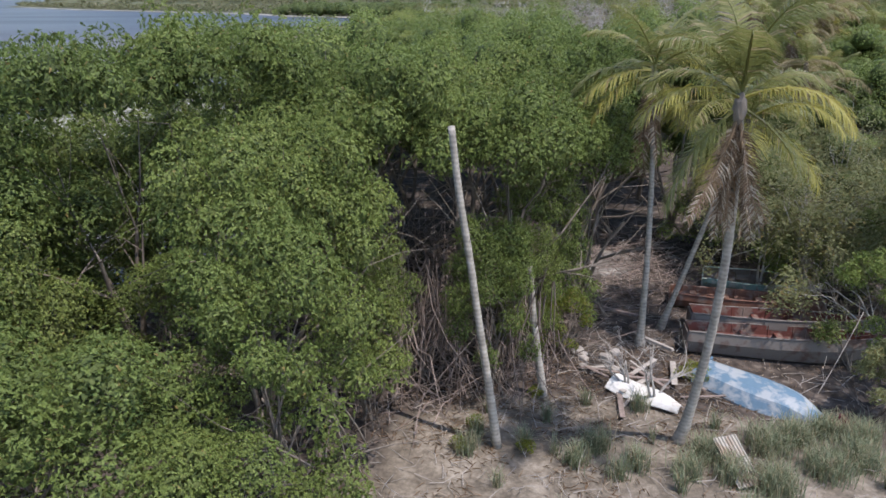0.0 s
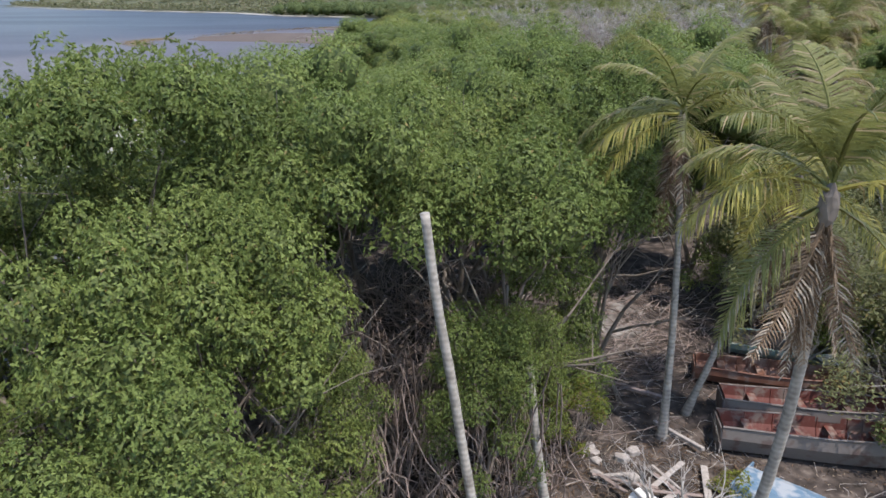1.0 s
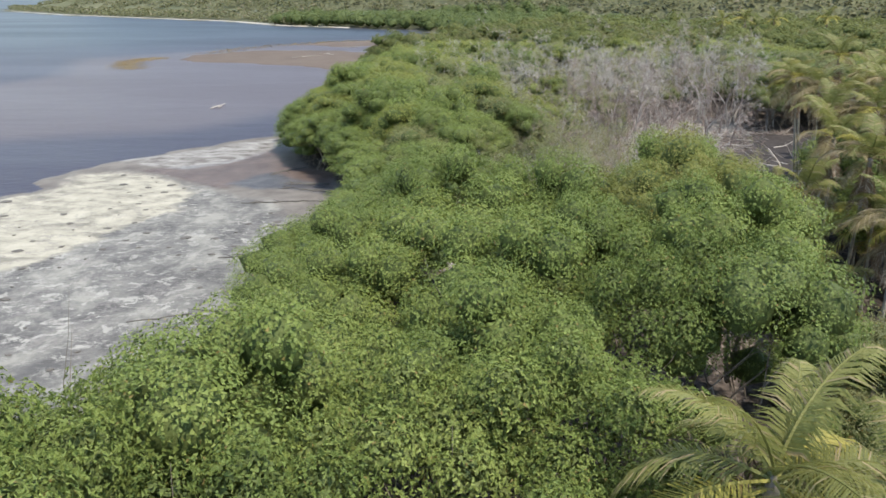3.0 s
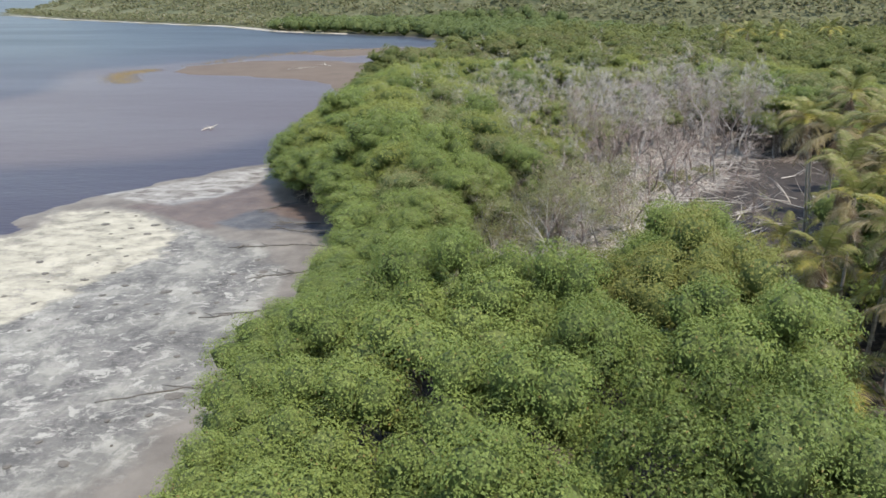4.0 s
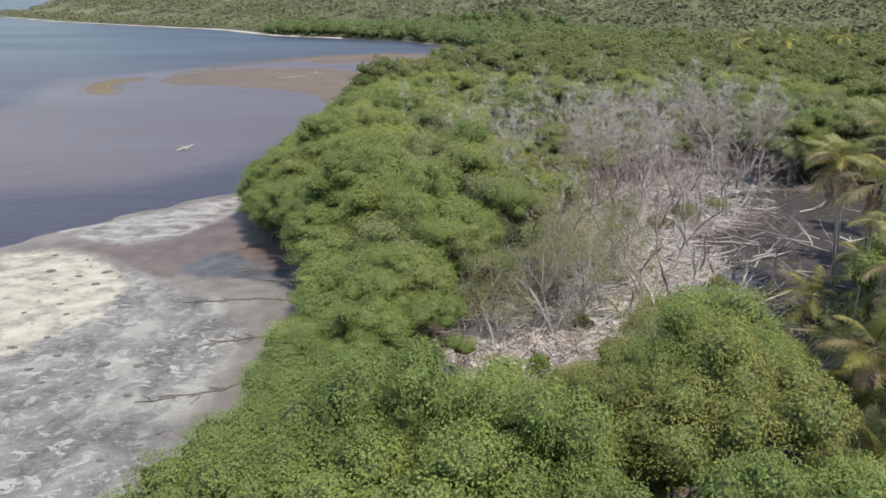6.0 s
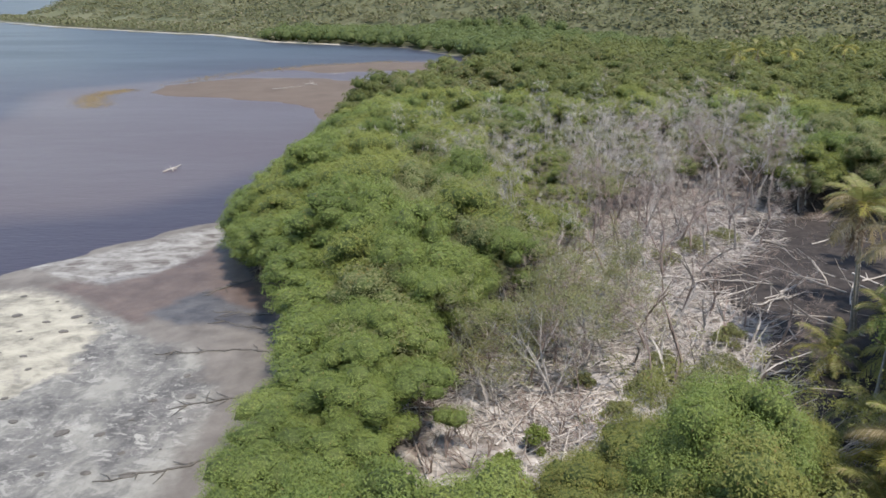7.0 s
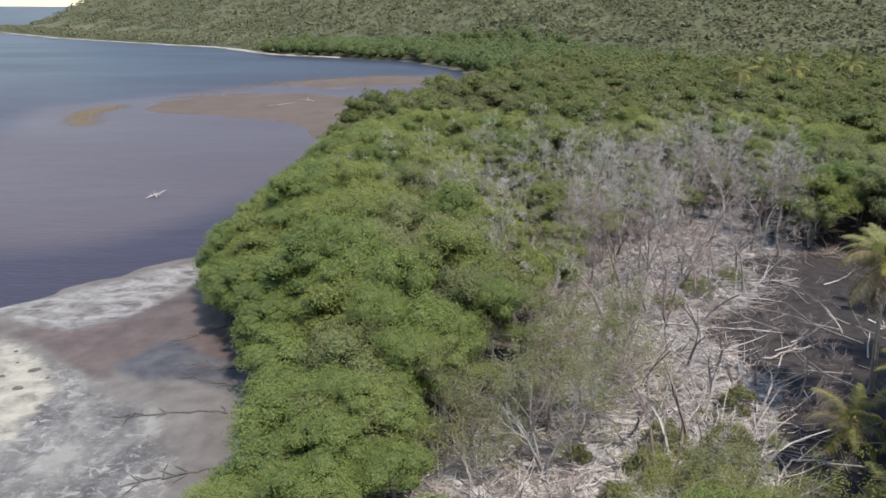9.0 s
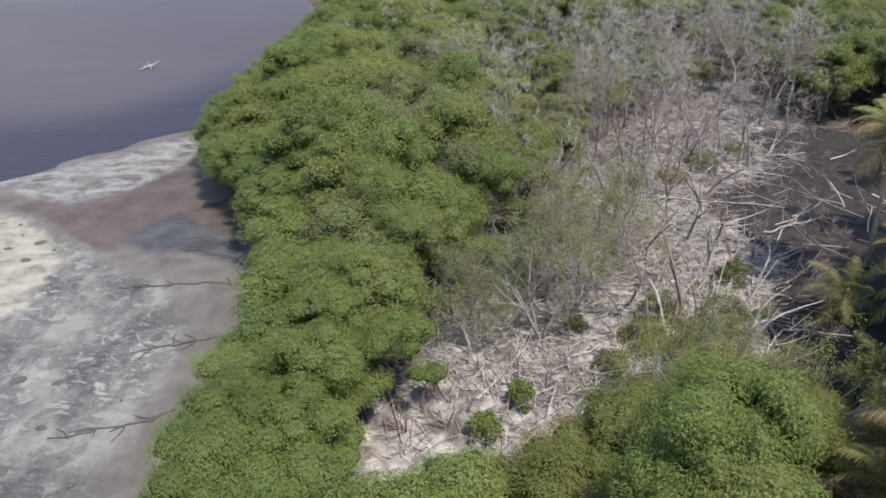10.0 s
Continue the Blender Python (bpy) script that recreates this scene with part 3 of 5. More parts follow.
def crown_mesh(name, seed, radius, top, bottom, count, n, length, width, level, big=0.36, wild=0.3, kids=12, single=False, fill=1.5, body=0.6, low=-0.45, share=0.40, per=6, lift=0.75, drop=0.14):
    """Whorls of leaves over rounded clumps and the small tufts on them, with a body deep inside whose dark colour
    paints the shade.
    """
    rng = np.random.default_rng(seed)
    lobes = crown_lobes(rng, radius, top, bottom, count, big, drop)
    tufts = tufted(rng, lobes, kids, share)
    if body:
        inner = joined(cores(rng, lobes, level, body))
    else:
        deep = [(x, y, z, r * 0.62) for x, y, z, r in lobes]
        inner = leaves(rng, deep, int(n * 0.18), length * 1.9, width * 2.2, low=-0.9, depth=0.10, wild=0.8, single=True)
    under = [(x, y, z, r * 0.94) for x, y, z, r in lobes]
    me = mesh_np(name, *joined([inner, rosettes(rng, tufts, int(n * 0.74), length, width, per, low=low, depth=0.20, wild=wild, squash=0.85, single=single, lift=lift),
                                leaves(rng, under, int(n * 0.26), length * fill, width * fill * 1.15, low=low, depth=0.12, wild=0.5, single=True)]))
    me.polygons.foreach_set("use_smooth", np.arange(len(me.polygons)) < (len(inner[1]) if body else 0))
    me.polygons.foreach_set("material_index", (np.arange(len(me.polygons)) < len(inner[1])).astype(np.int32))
    return me


def trunk_mesh(name, seed, height, radius, **more):
    return smooth(mesh_np(name, *mangrove_trunk(np.random.default_rng(seed), height, radius, **more)))


# crown shapes by how near the camera comes: (crown, trunk) pairs, at 10 m tall and 3.5 m in radius
NEAR = [(crown_mesh("crown", 10 + i, 3.4, 10, 2.2, 30, 34000, 0.098, 0.045, 2, 0.31, 0.3, 11, fill=1.1, body=0.0, low=-0.25, share=0.38, drop=0.22), trunk_mesh("trunk", 30 + i, 9, 3.4)) for i in range(3)]
SHADY = [(crown_mesh("crown", 20 + i, 3.4, 10, 6.4, 18, 26000, 0.098, 0.045, 2, 0.33, 0.3, 11, fill=1.1, body=0.0, low=-0.25, share=0.38, drop=0.22), trunk_mesh("trunk", 40 + i, 9, 3.4, stems=4, roots=16)) for i in range(2)]
UMBRELLA = [(crown_mesh("crown", 26 + i, 3.4, 10, 8.1, 15, 20000, 0.115, 0.048, 1, 0.30, 0.4, 10, fill=1.0, body=0.0, low=-0.4), trunk_mesh("trunk", 46 + i, 9, 3.4, stems=4, roots=16)) for i in range(2)]
MIDDLE = [(crown_mesh("crown", 50 + i, 3.5, 10, 5.8, 15, 30000, 0.087, 0.057, 1, 0.37, 0.34, 13, True, 1.35, 0.72, -0.35, 0.37, 1, 0.45, 0.18), trunk_mesh("trunk", 60 + i, 9, 3.4, stems=2, roots=4, sides=3)) for i in range(4)]
SKIRTED = [(crown_mesh("crown", 56 + i, 3.5, 10, 1.8, 22, 31000, 0.090, 0.059, 1, 0.36, 0.34, 13, True, 1.35, 0.72, -0.40, 0.37, 1, 0.45, 0.18), trunk_mesh("trunk", 66 + i, 9, 3.4, stems=2, roots=8, sides=3)) for i in range(3)]
DISTANT = [(crown_mesh("crown", 70 + i, 3.6, 10, 4.6, 14, 13000, 0.136, 0.096, 1, 0.42, 0.34, 13, True, 1.3, 0.72, -0.40, 0.36, 1, 0.4), trunk_mesh("trunk", 80 + i, 9, 3.4, stems=2, roots=3, sides=3)) for i in range(5)]
SHORE = [(crown_mesh("crown", 76 + i, 3.6, 10, 1.6, 20, 15000, 0.136, 0.096, 1, 0.39, 0.34, 12, True, 1.3, 0.72, -0.45, 0.36, 1, 0.4), trunk_mesh("trunk", 86 + i, 9, 3.4, stems=2, roots=8, sides=3)) for i in range(3)]
REMOTE = [(crown_mesh("crown", 90 + i, 3.8, 10, 3.0, 12, 3000, 0.29, 0.22, 1, 0.42, 0.3, 8, True, 1.3, 0.72, -0.2, 0.38, 1, 0.3), trunk_mesh("trunk", 95 + i, 9, 3.4, stems=1, roots=0, sides=3)) for i in range(4)]


def dress(me, material):
    other = me.copy()
    other.materials[0] = material
    return other


for pair in NEAR + SHADY + UMBRELLA + MIDDLE + SKIRTED + DISTANT + SHORE + REMOTE:
    pair[0].materials.append(LEAF)
    pair[0].materials.append(LEAF_SHADED)
    pair[1].materials.append(BARK)
DISTANT_FRESH = [(dress(c, LEAF_LIGHT), t) for c, t in DISTANT]
MIDDLE_OLIVE = [(dress(c, LEAF_OLIVE), t) for c, t in MIDDLE]
SKIRTED_OLIVE = [(dress(c, LEAF_OLIVE), t) for c, t in SKIRTED]
SKIRTED_GREY = [(dress(c, LEAF_GREY), t) for c, t in SKIRTED]
DISTANT_GREY = [(dress(c, LEAF_GREY), t) for c, t in DISTANT]
REMOTE_MIXED = [(dress(c, m), t) for c, t in REMOTE for m in (LEAF_FAR, LEAF_FAR, LEAF_FAR_OLIVE)]


def tree(shapes, x, y, height, radius, rng, name="mangrove_tree", label="green mangrove tree with a dense rounded crown", group="mangrove trees"):
    crown, trunk = shapes[rng.integers(len(shapes))]
    top = tagged(new(name), label, "tree", group)
    top.empty_display_size = 0.5
    top.matrix_basis = pose(x, y, float(land_height(np.array([x]), np.array([y]))[0]) - 0.03, rng.uniform(-3, 3), rng.uniform(-3, 3), rng.uniform(0, 360)) @ Matrix.Diagonal((radius / 3.5, radius / 3.5, height / 10, 1))
    part("trunk", trunk, BARK, top)
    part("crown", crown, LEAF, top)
    return top


def scatter(rng, box, gap, allowed, tries=40000):
    """Places at least gap apart (gap may grow with y) where allowed says so."""
    x0, y0, x1, y1 = box
    cand = np.stack([rng.uniform(x0, x1, tries), rng.uniform(y0, y1, tries)], 1)
    cand = cand[allowed(cand[:, 0], cand[:, 1])]
    taken, grid = [], {}
    for x, y in cand:
        g = gap(y) if callable(gap) else gap
        i, j = int(x // 8), int(y // 8)
        near = [q for a in (-1, 0, 1) for b in (-1, 0, 1) for q in grid.get((i + a, j + b), ())]
        if all((x - u) ** 2 + (y - v) ** 2 > g * g for u, v in near):
            grid.setdefault((i, j), []).append((x, y))
            taken.append((float(x), float(y)))
    return taken


rng = np.random.default_rng(7)
def treeline(y):
    """How far left the trees stand at y."""
    return np.interp(y, [q[1] for q in TREELINE], [q[0] for q in TREELINE])


# trees of the first stretch, one by one: x, y, height, crown radius, shape
FIRST = [(-4.6, 15.4, 9.5, 2.6, SHADY), (-11.4, 15.6, 9.8, 3.2, NEAR), (-3.4, 12.0, 7.9, 2.2, NEAR), (-6.4, 9.6, 6.9, 2.8, NEAR), (-3.9, 9.6, 5.4, 1.9, NEAR), (-9.8, 10.2, 7.6, 3.2, NEAR),
         (-3.0, 16.4, 9.2, 2.5, NEAR), (-1.2, 19.9, 10.6, 2.9, SHADY), (2.0, 21.4, 10.0, 3.0, SHADY), (-3.4, 21.4, 11.0, 3.1, SHADY), (-8.5, 17.8, 10.8, 3.0, UMBRELLA), (-6.8, 21.0, 11.2, 3.0, UMBRELLA), (-9.4, 22.4, 9.0, 3.0, NEAR), (-12.6, 18.6, 8.6, 2.8, NEAR), (-7.0, 17.2, 5.6, 2.0, NEAR), (0.8, 25.8, 10.7, 3.2, SHADY),
         (4.8, 27.2, 10.2, 3.1, SHADY), (-13.6, 14.5, 8.8, 3.4, NEAR), (-13.8, 21.0, 10.4, 3.4, NEAR), (-3.8, 26.2, 11.2, 3.4, MIDDLE), (-7.2, 27.2, 10.4, 3.2, NEAR), (-11.8, 25.8, 9.8, 3.2, NEAR),
         (2.4, 30.2, 10.3, 3.2, MIDDLE), (7.4, 34.0, 10.9, 3.1, SHADY), (11.2, 33.4, 10.8, 3.2, SKIRTED), (1.5, 19.0, 5.8, 1.5, NEAR), (2.7, 20.6, 5.2, 1.2, NEAR), (-2.2, 17.4, 6.0, 1.4, NEAR), (3.3, 23.2, 7.4, 1.6, NEAR),
         (13.6, 31.0, 6.0, 2.4, SKIRTED_GREY), (16.8, 33.4, 7.4, 2.8, SKIRTED_GREY), (18.0, 28.4, 5.4, 2.4, SKIRTED_GREY), (21.4, 30.8, 6.4, 2.8, SKIRTED_GREY), (20.6, 36.4, 5.2, 2.6, SKIRTED), (24.8, 35.0, 6.0, 3.0, SKIRTED_GREY), (5.2, 24.6, 8.6, 2.4, SHADY),
         # this row's last three: mostly out of view, added to shade the boats
         (17.6, 39.6, 5.0, 2.6, SKIRTED), (15.0, 27.6, 3.6, 1.6, SKIRTED_GREY), (21.8, 26.0, 4.6, 2.2, SKIRTED), (19.4, 23.6, 4.6, 1.9, NEAR), (16.6, 24.6, 4.4, 1.8, NEAR), (15.4, 17.4, 7.6, 2.2, SHADY), (17.0, 21.0, 8.4, 2.8, SHADY), (19.6, 17.0, 8.0, 2.8, SHADY),
         (-14.6, 25.6, 7.6, 3.0, SKIRTED), (-18.5, 20.0, 7.6, 3.0, SKIRTED), (-11.2, 28.2, 7.6, 2.6, SKIRTED), (-16.5, 17.0, 8.2, 3.2, NEAR), (-17.0, 23.0, 8.4, 3.2, SKIRTED), (-13.0, 11.0, 7.2, 2.8, NEAR), (-9.8, 14.0, 7.6, 2.2, NEAR), (-11.4, 19.0, 7.4, 2.6, NEAR), (-7.0, 24.4, 8.2, 2.6, SKIRTED)]
for x, y, h, r, kind in FIRST:
    tree(kind, x, y, h, r, rng)

# the seaward edge, tree by tree along the shore
RIM = []
y = 27.0
while y < 150:
    x = float(treeline(y)) + rng.uniform(-0.5, 0.5)
    if min((x - a) ** 2 + (y - b) ** 2 for a, b, *_ in FIRST) > 6:
        RIM.append((x, y))
        h = (rng.uniform(6.4, 8.0) if y < 50 else rng.uniform(4.8, 6.2))
        tree(SKIRTED if y < 62 else SHORE, x, y, h, rng.uniform(2.5, 3.1), rng, label="low mangrove tree hanging over the tidal mud")
    y += rng.uniform(2.7, 3.5)


def off_rim(x, y, gap):
    return np.min([(x - a) ** 2 + (y - b) ** 2 for a, b in RIM], axis=0) > gap * gap


# the closed canopy behind, up to the clearing
WOOD = scatter(rng, (-18, 24, 34, 68), 4.1, lambda x, y: (x > treeline(y)) & off_rim(x, y, 3.0) & (inside(CLEARING, x, y) < -1.6) & (inside(YARD, x, y) < -1.5)
               & (y > 29.5 - 0.1 * x) & (x < np.interp(y, [30, 33, 36, 40, 46, 50, 57], [8.5, 10.5, 12.3, 13.6, 15.0, 14.4, 16])) & ((x < 2.2) | (y < 54.5) | ((x > 9) & (y < 56.5))))
for x, y in WOOD:
    if min((x - a) ** 2 + (y - b) ** 2 for a, b, *_ in FIRST) < 8.5:
        continue
    h = 11.0 - 0.045 * max(0, y - 42) + rng.uniform(-1.1, 0.7)
    edge = x < treeline(y) + 4.4
    rim = inside(CLEARING, x, y) > -4.5
    if edge:
        h = min(h, 9.6) * rng.uniform(0.90, 1.0) * (0.88 if y > 50 else 1.0)
    if rim:
        h *= 0.62 if x > 13 else 0.58 if x > 9 else 0.62
    if 1.5 < x < 10:
        h = min(h, max(3.0, (60 - y) * 0.687))
    low = rim or x > 12 + 0.2 * (y - 30)
    olive = x > 7 and y > 38 and (rim or rng.random() < 0.75)
    tree((SKIRTED_OLIVE if olive else SKIRTED) if low else (MIDDLE_OLIVE if olive else MIDDLE), x, y, h, rng.uniform(2.8, 3.8) * (0.82 if rim else 1.0), rng)

# along the clearing's seaward side
for x, y, h in [(-1.4, 63.8, 6.8), (0.6, 66.6, 7.2), (-1.6, 60.2, 6.2), (-1.8, 67.6, 7.0), (2.2, 70.0, 7.6), (4.6, 73.6, 8.2), (7.2, 77.2, 8.4), (1.8, 62.8, 5.4), (0.8, 75.0, 9.0)]:
    tree(SKIRTED, x, y, h, 2.6, rng)

for x, y, h, r in [(12.2, 56.0, 5.2, 2.3), (18.6, 56.4, 6.0, 2.5), (9.6, 53.4, 5.4, 2.3), (15.6, 54.4, 6.4, 2.5), (20.4, 58.0, 4.6, 1.9)]:
    tree(SKIRTED_OLIVE, x, y, h, r, rng, label="olive-green mangrove tree at the clearing's edge")

# the wooded spit beyond, round the clearing
SPIT = scatter(rng, (-22, 64, 62, 150), 3.8, lambda x, y: (x > treeline(y)) & off_rim(x, y, 2.9) & (inside(CLEARING, x, y) < -2.4) & (inside(SPARSE, x, y) < -0.5) & (inside(PEAT, x, y) < -3)
               & (y > 66.5) & ~((x > 20) & (y < 92)))
for x, y in SPIT:
    near_dead = inside(CLEARING, x, y) > -6 or inside(SPARSE, x, y) > -8
    h = 9.0 + rng.uniform(-1.4, 0.8)
    if x < treeline(y) + 5:
        h *= 0.86
    kind = DISTANT_GREY if near_dead and rng.random() < 0.5 else DISTANT_FRESH if rng.random() < (0.7 if x > treeline(y) + 9 else 0.35) else DISTANT
    tree(kind, x, y, h, rng.uniform(2.6, 3.7), rng)
THIN = scatter(rng, (2, 80, 54, 138), 4.3, lambda x, y: inside(SPARSE, x, y) > -0.5)
for x, y in THIN:
    tree(DISTANT_GREY if x > 18 or rng.random() < 0.3 else DISTANT_FRESH, x, y, rng.uniform(5.0, 7.4), rng.uniform(1.5, 2.6) + (0.5 if x < 18 else 0), rng, label="thin grey-green tree among dead ones")

# the wood behind the palm grove, its near part thickened to deepen the shade
GROVE = scatter(rng, (27, 40, 62, 100), 4.6, lambda x, y: (x > np.where(y < 64, 28.5, 36) + 0.12 * (y - 60)) & (inside(PEAT, x, y) < -3) & (inside(CLEARING, x, y) < -2))
for x, y in GROVE:
    tree(DISTANT, x, y, rng.uniform(5.5, 8.5), rng.uniform(2.6, 3.6), rng, label="green tree added behind the palm grove, giving shade")

# trees out of view, added so that they shade the peat
for x, y, h in [(30.5, 63.5, 8.5), (33.5, 66.5, 9.0), (35.0, 62.0, 9.0), (29.5, 59.0, 8.5), (32.5, 58.5, 9.5), (37.0, 69.5, 9.0)]:
    tree(DISTANT, x, y, h, 3.2, rng, label="green tree added behind the palm grove, giving shade")

# woods further off
BACK = scatter(rng, (-20, 150, 230, 300), lambda y: 4.9 + (y - 150) * 0.014, lambda x, y: (x > treeline(y)) & (inside(COAST, x, y) > 1.5) & (np.abs(x - 20) < 0.72 * y + 10))
BACK += scatter(rng, (62, 66, 130, 150), 5.0, lambda x, y: x < 0.72 * y + 16)
BACK.sort(key=lambda q: math.hypot(q[0] - 5, q[1] - 34))
for x, y in BACK[:290]:
    tree(REMOTE_MIXED, x, y, 8.6 + rng.uniform(-2, 2.2), rng.uniform(3.3, 4.5), rng, "woodland_tree", "broad-crowned green tree in the coastal wood", "woodland trees")


def far_wood(name, label, places, material, size, seed, per=34, tall=(1.2, 1.9), leaf=0.55, level=1, soft_edge=1.0):
    """Woods too far to count: tufted crowns in one mesh."""
    rng = np.random.default_rng(seed)
    v, f = ICO[max(level, 1)]
    pieces = []
    xy = np.array(places)
    ground_at = land_height(xy[:, 0], xy[:, 1])
    for (x, y), z in zip(places, ground_at):
        r = rng.uniform(*size)
        h = r * rng.uniform(*tall)
        if level:
            pieces.append((v * (1 + rng.normal(0, 0.12, (len(v), 1))) * [r * 0.72, r * 0.72, h * 0.42] + [x, y, z + h * 0.5], f))
        d = unit(rng.normal(size=(per, 3)))
        d[:, 2] = np.abs(d[:, 2]) - 0.15
        p = d * [r, r, h * 0.6] * rng.uniform(0.86, 1.04, (per, 1)) + [x, y, z + h * 0.53]
        pieces.append(leaf_quads(rng, p, unit(d * soft_edge + [0, 0, 0.45] + rng.normal(0, 0.2, (per, 3))), r * leaf, r * leaf * 0.85, single=True))
    me = smooth(mesh_np(name, *joined(pieces)))
    me.materials.append(material)
    return tagged(new(name, me), label, "woodland", kind="stuff")


far_wood("coastal_wood", "green coastal wood between the bay and the hills", BACK[290:], LEAF_FAR, (3.2, 4.8), 2, 260, (1.7, 2.3), 0.22)
far_wood("far_mangroves", "dark green belt of mangroves along the far shore", scatter(rng, (-95, 270, 260, 480), 5.6,
         lambda x, y: (inside(COAST, x, y) > 1) & (y > 300 - 0.2 * x) & (inside(COAST, x, y) < 95) & (np.abs(x) < 0.7 * y), 30000), BELT, (3.4, 5.0), 3, 150, (1.2, 1.7), 0.22)
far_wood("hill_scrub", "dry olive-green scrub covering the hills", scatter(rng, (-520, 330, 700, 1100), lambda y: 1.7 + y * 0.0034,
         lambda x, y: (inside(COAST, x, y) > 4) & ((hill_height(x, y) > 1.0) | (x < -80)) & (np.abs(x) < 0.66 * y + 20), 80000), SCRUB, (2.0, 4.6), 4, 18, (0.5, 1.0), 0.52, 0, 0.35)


# the pale beach along the far shore
line = np.array([q for q in COAST if -395 < q[0] < -40 and 390 < q[1] < 700], float)
t = np.linspace(0, len(line) - 1, 90)
bx, by = np.interp(t, np.arange(len(line)), line[:, 0]), np.interp(t, np.arange(len(line)), line[:, 1])
d = unit(np.gradient(np.stack([bx, by], 1), axis=0))
side = np.stack([d[:, 1], -d[:, 0]], 1)
width = 0.8 + 1.6 * np.exp(-((bx + 100) / 28) ** 2) + 0.7 * ripple(bx, by, 14)
rows = []
for k, (off, z) in enumerate([(-1.0, -0.1), (-0.3, 0.25), (0.5, 0.5), (1.0, 0.45)]):
    rows.append(np.concatenate([np.stack([bx, by], 1) + side * (width * off)[:, None], np.full((90, 1), z)], 1))
v = np.concatenate(rows)
i = (np.arange(3)[:, None] * 90 + np.arange(89)[None]).ravel()
me = smooth(mesh_np("beach", v, np.concatenate([np.stack([i, i + 1, i + 91], 1), np.stack([i, i + 91, i + 90], 1)])))
me.materials.append(BEACH)
tagged(new("beach", me), "narrow pale sand beach along the far shore", "beach", kind="structure")


# ---- palms ----
def frond_mesh(name, seed, length, arch, twist, pairs, material, leaflet=0.75, ragged=0.0):
    """One feathered palm leaf that grows from the origin along +x and bends down."""
    rng = np.random.default_rng(seed)
    n = 12
    t = np.linspace(0, 1, n)
    ang = radians(arch[0]) + (radians(arch[1]) - radians(arch[0])) * t ** 1.3
    step = length / (n - 1)
    x = np.concatenate([[0], np.cumsum(np.cos(ang[:-1]) * step)])
    z = np.concatenate([[0], np.cumsum(np.sin(ang[:-1]) * step)])
    mid = np.stack([x, 0.12 * twist * t ** 2 * length, z], 1)
    pieces = [tube(mid, np.linspace(0.05, 0.012, n), 4, False)]
    lv, lf = [], []
    for k in range(pairs):
        u = 0.13 + 0.87 * (k + 0.5) / pairs
        i = min(int(u * (n - 1)), n - 2)
        w = u * (n - 1) - i
        p = mid[i] * (1 - w) + mid[i + 1] * w
        fwd = unit(mid[i + 1] - mid[i])
        up = np.array([-fwd[2], 0, fwd[0]])
        long = leaflet * (0.35 + 1.1 * math.sin(math.pi * min(1, 0.12 + 0.86 * u)) ** 0.8) * rng.uniform(0.85, 1.1)
        for s in (-1, 1):
            if rng.random() < ragged:
                continue
            sideways = unit(np.array([0, s, 0]) * 0.95 + fwd * (0.35 + 0.5 * u) + up * rng.uniform(-0.05, 0.22) + rng.normal(0, 0.05, 3))
            droop = np.array([0, 0, -1.0])
            a = p
            b = p + sideways * long * 0.5 + droop * long * 0.07
            c = b + unit(sideways + droop * rng.uniform(0.5, 1.1)) * long * 0.5
            wide = fwd * 0.021 + up * 0.005
            m = len(lv)
            lv += [a - wide, a + wide, b + wide * 1.1, b - wide * 1.1, c]
            lf += [(m, m + 1, m + 2), (m, m + 2, m + 3), (m + 3, m + 2, m + 4)]
    pieces.append((np.array(lv), np.array(lf)))
    me = mesh_np(name, *joined(pieces))
    me.materials.append(material)
    return me


FRONDS_UP = [frond_mesh("frond", 200 + i, 3.4, (74 - 9 * i, 14 - 16 * i), (-1) ** i, 52, FROND) for i in range(3)]
FRONDS_OUT = [frond_mesh("frond", 210 + i, 3.4, (42 - 12 * i, -58 - 8 * i), (-1) ** i, 52, FROND if i % 2 == 0 else FROND_YELLOW) for i in range(4)]
FRONDS_LOW = [frond_mesh("frond", 220 + i, 3.4, (-8 - 14 * i, -76), (-1) ** i, 42, FROND_YELLOW if i < 2 else FROND) for i in range(3)]
FRONDS_DEAD = [frond_mesh("dead_frond", 230 + i, 2.9 + 0.5 * i, (-76 - 4 * i, -89), (-1) ** i, 34, FROND_DEAD, 0.42, 0.1) for i in range(3)]


def tanned(shapes):
    out = []
    for me in shapes:
        other = me.copy()
        other.materials[0] = FROND_TAN
        out.append(other)
    return out


FRONDS_OUT_TAN = FRONDS_OUT[:2] + tanned(FRONDS_OUT)
FRONDS_LOW_TAN = tanned(FRONDS_LOW)


def bezier(a, b, c, n):
    t = np.linspace(0, 1, n)[:, None]
    return (1 - t) ** 2 * np.array(a, float) + 2 * t * (1 - t) * np.array(b, float) + t ** 2 * np.array(c, float)


def ringed(path, radii, sides, rng):
    """A palm stem: a tube with slightly swollen leaf rings."""
    r = np.asarray(radii) * (1 + 0.008 * np.where(np.arange(len(path)) % 2, 1, -1) + rng.normal(0, 0.018, len(path)))
    return tube(path, r, sides)


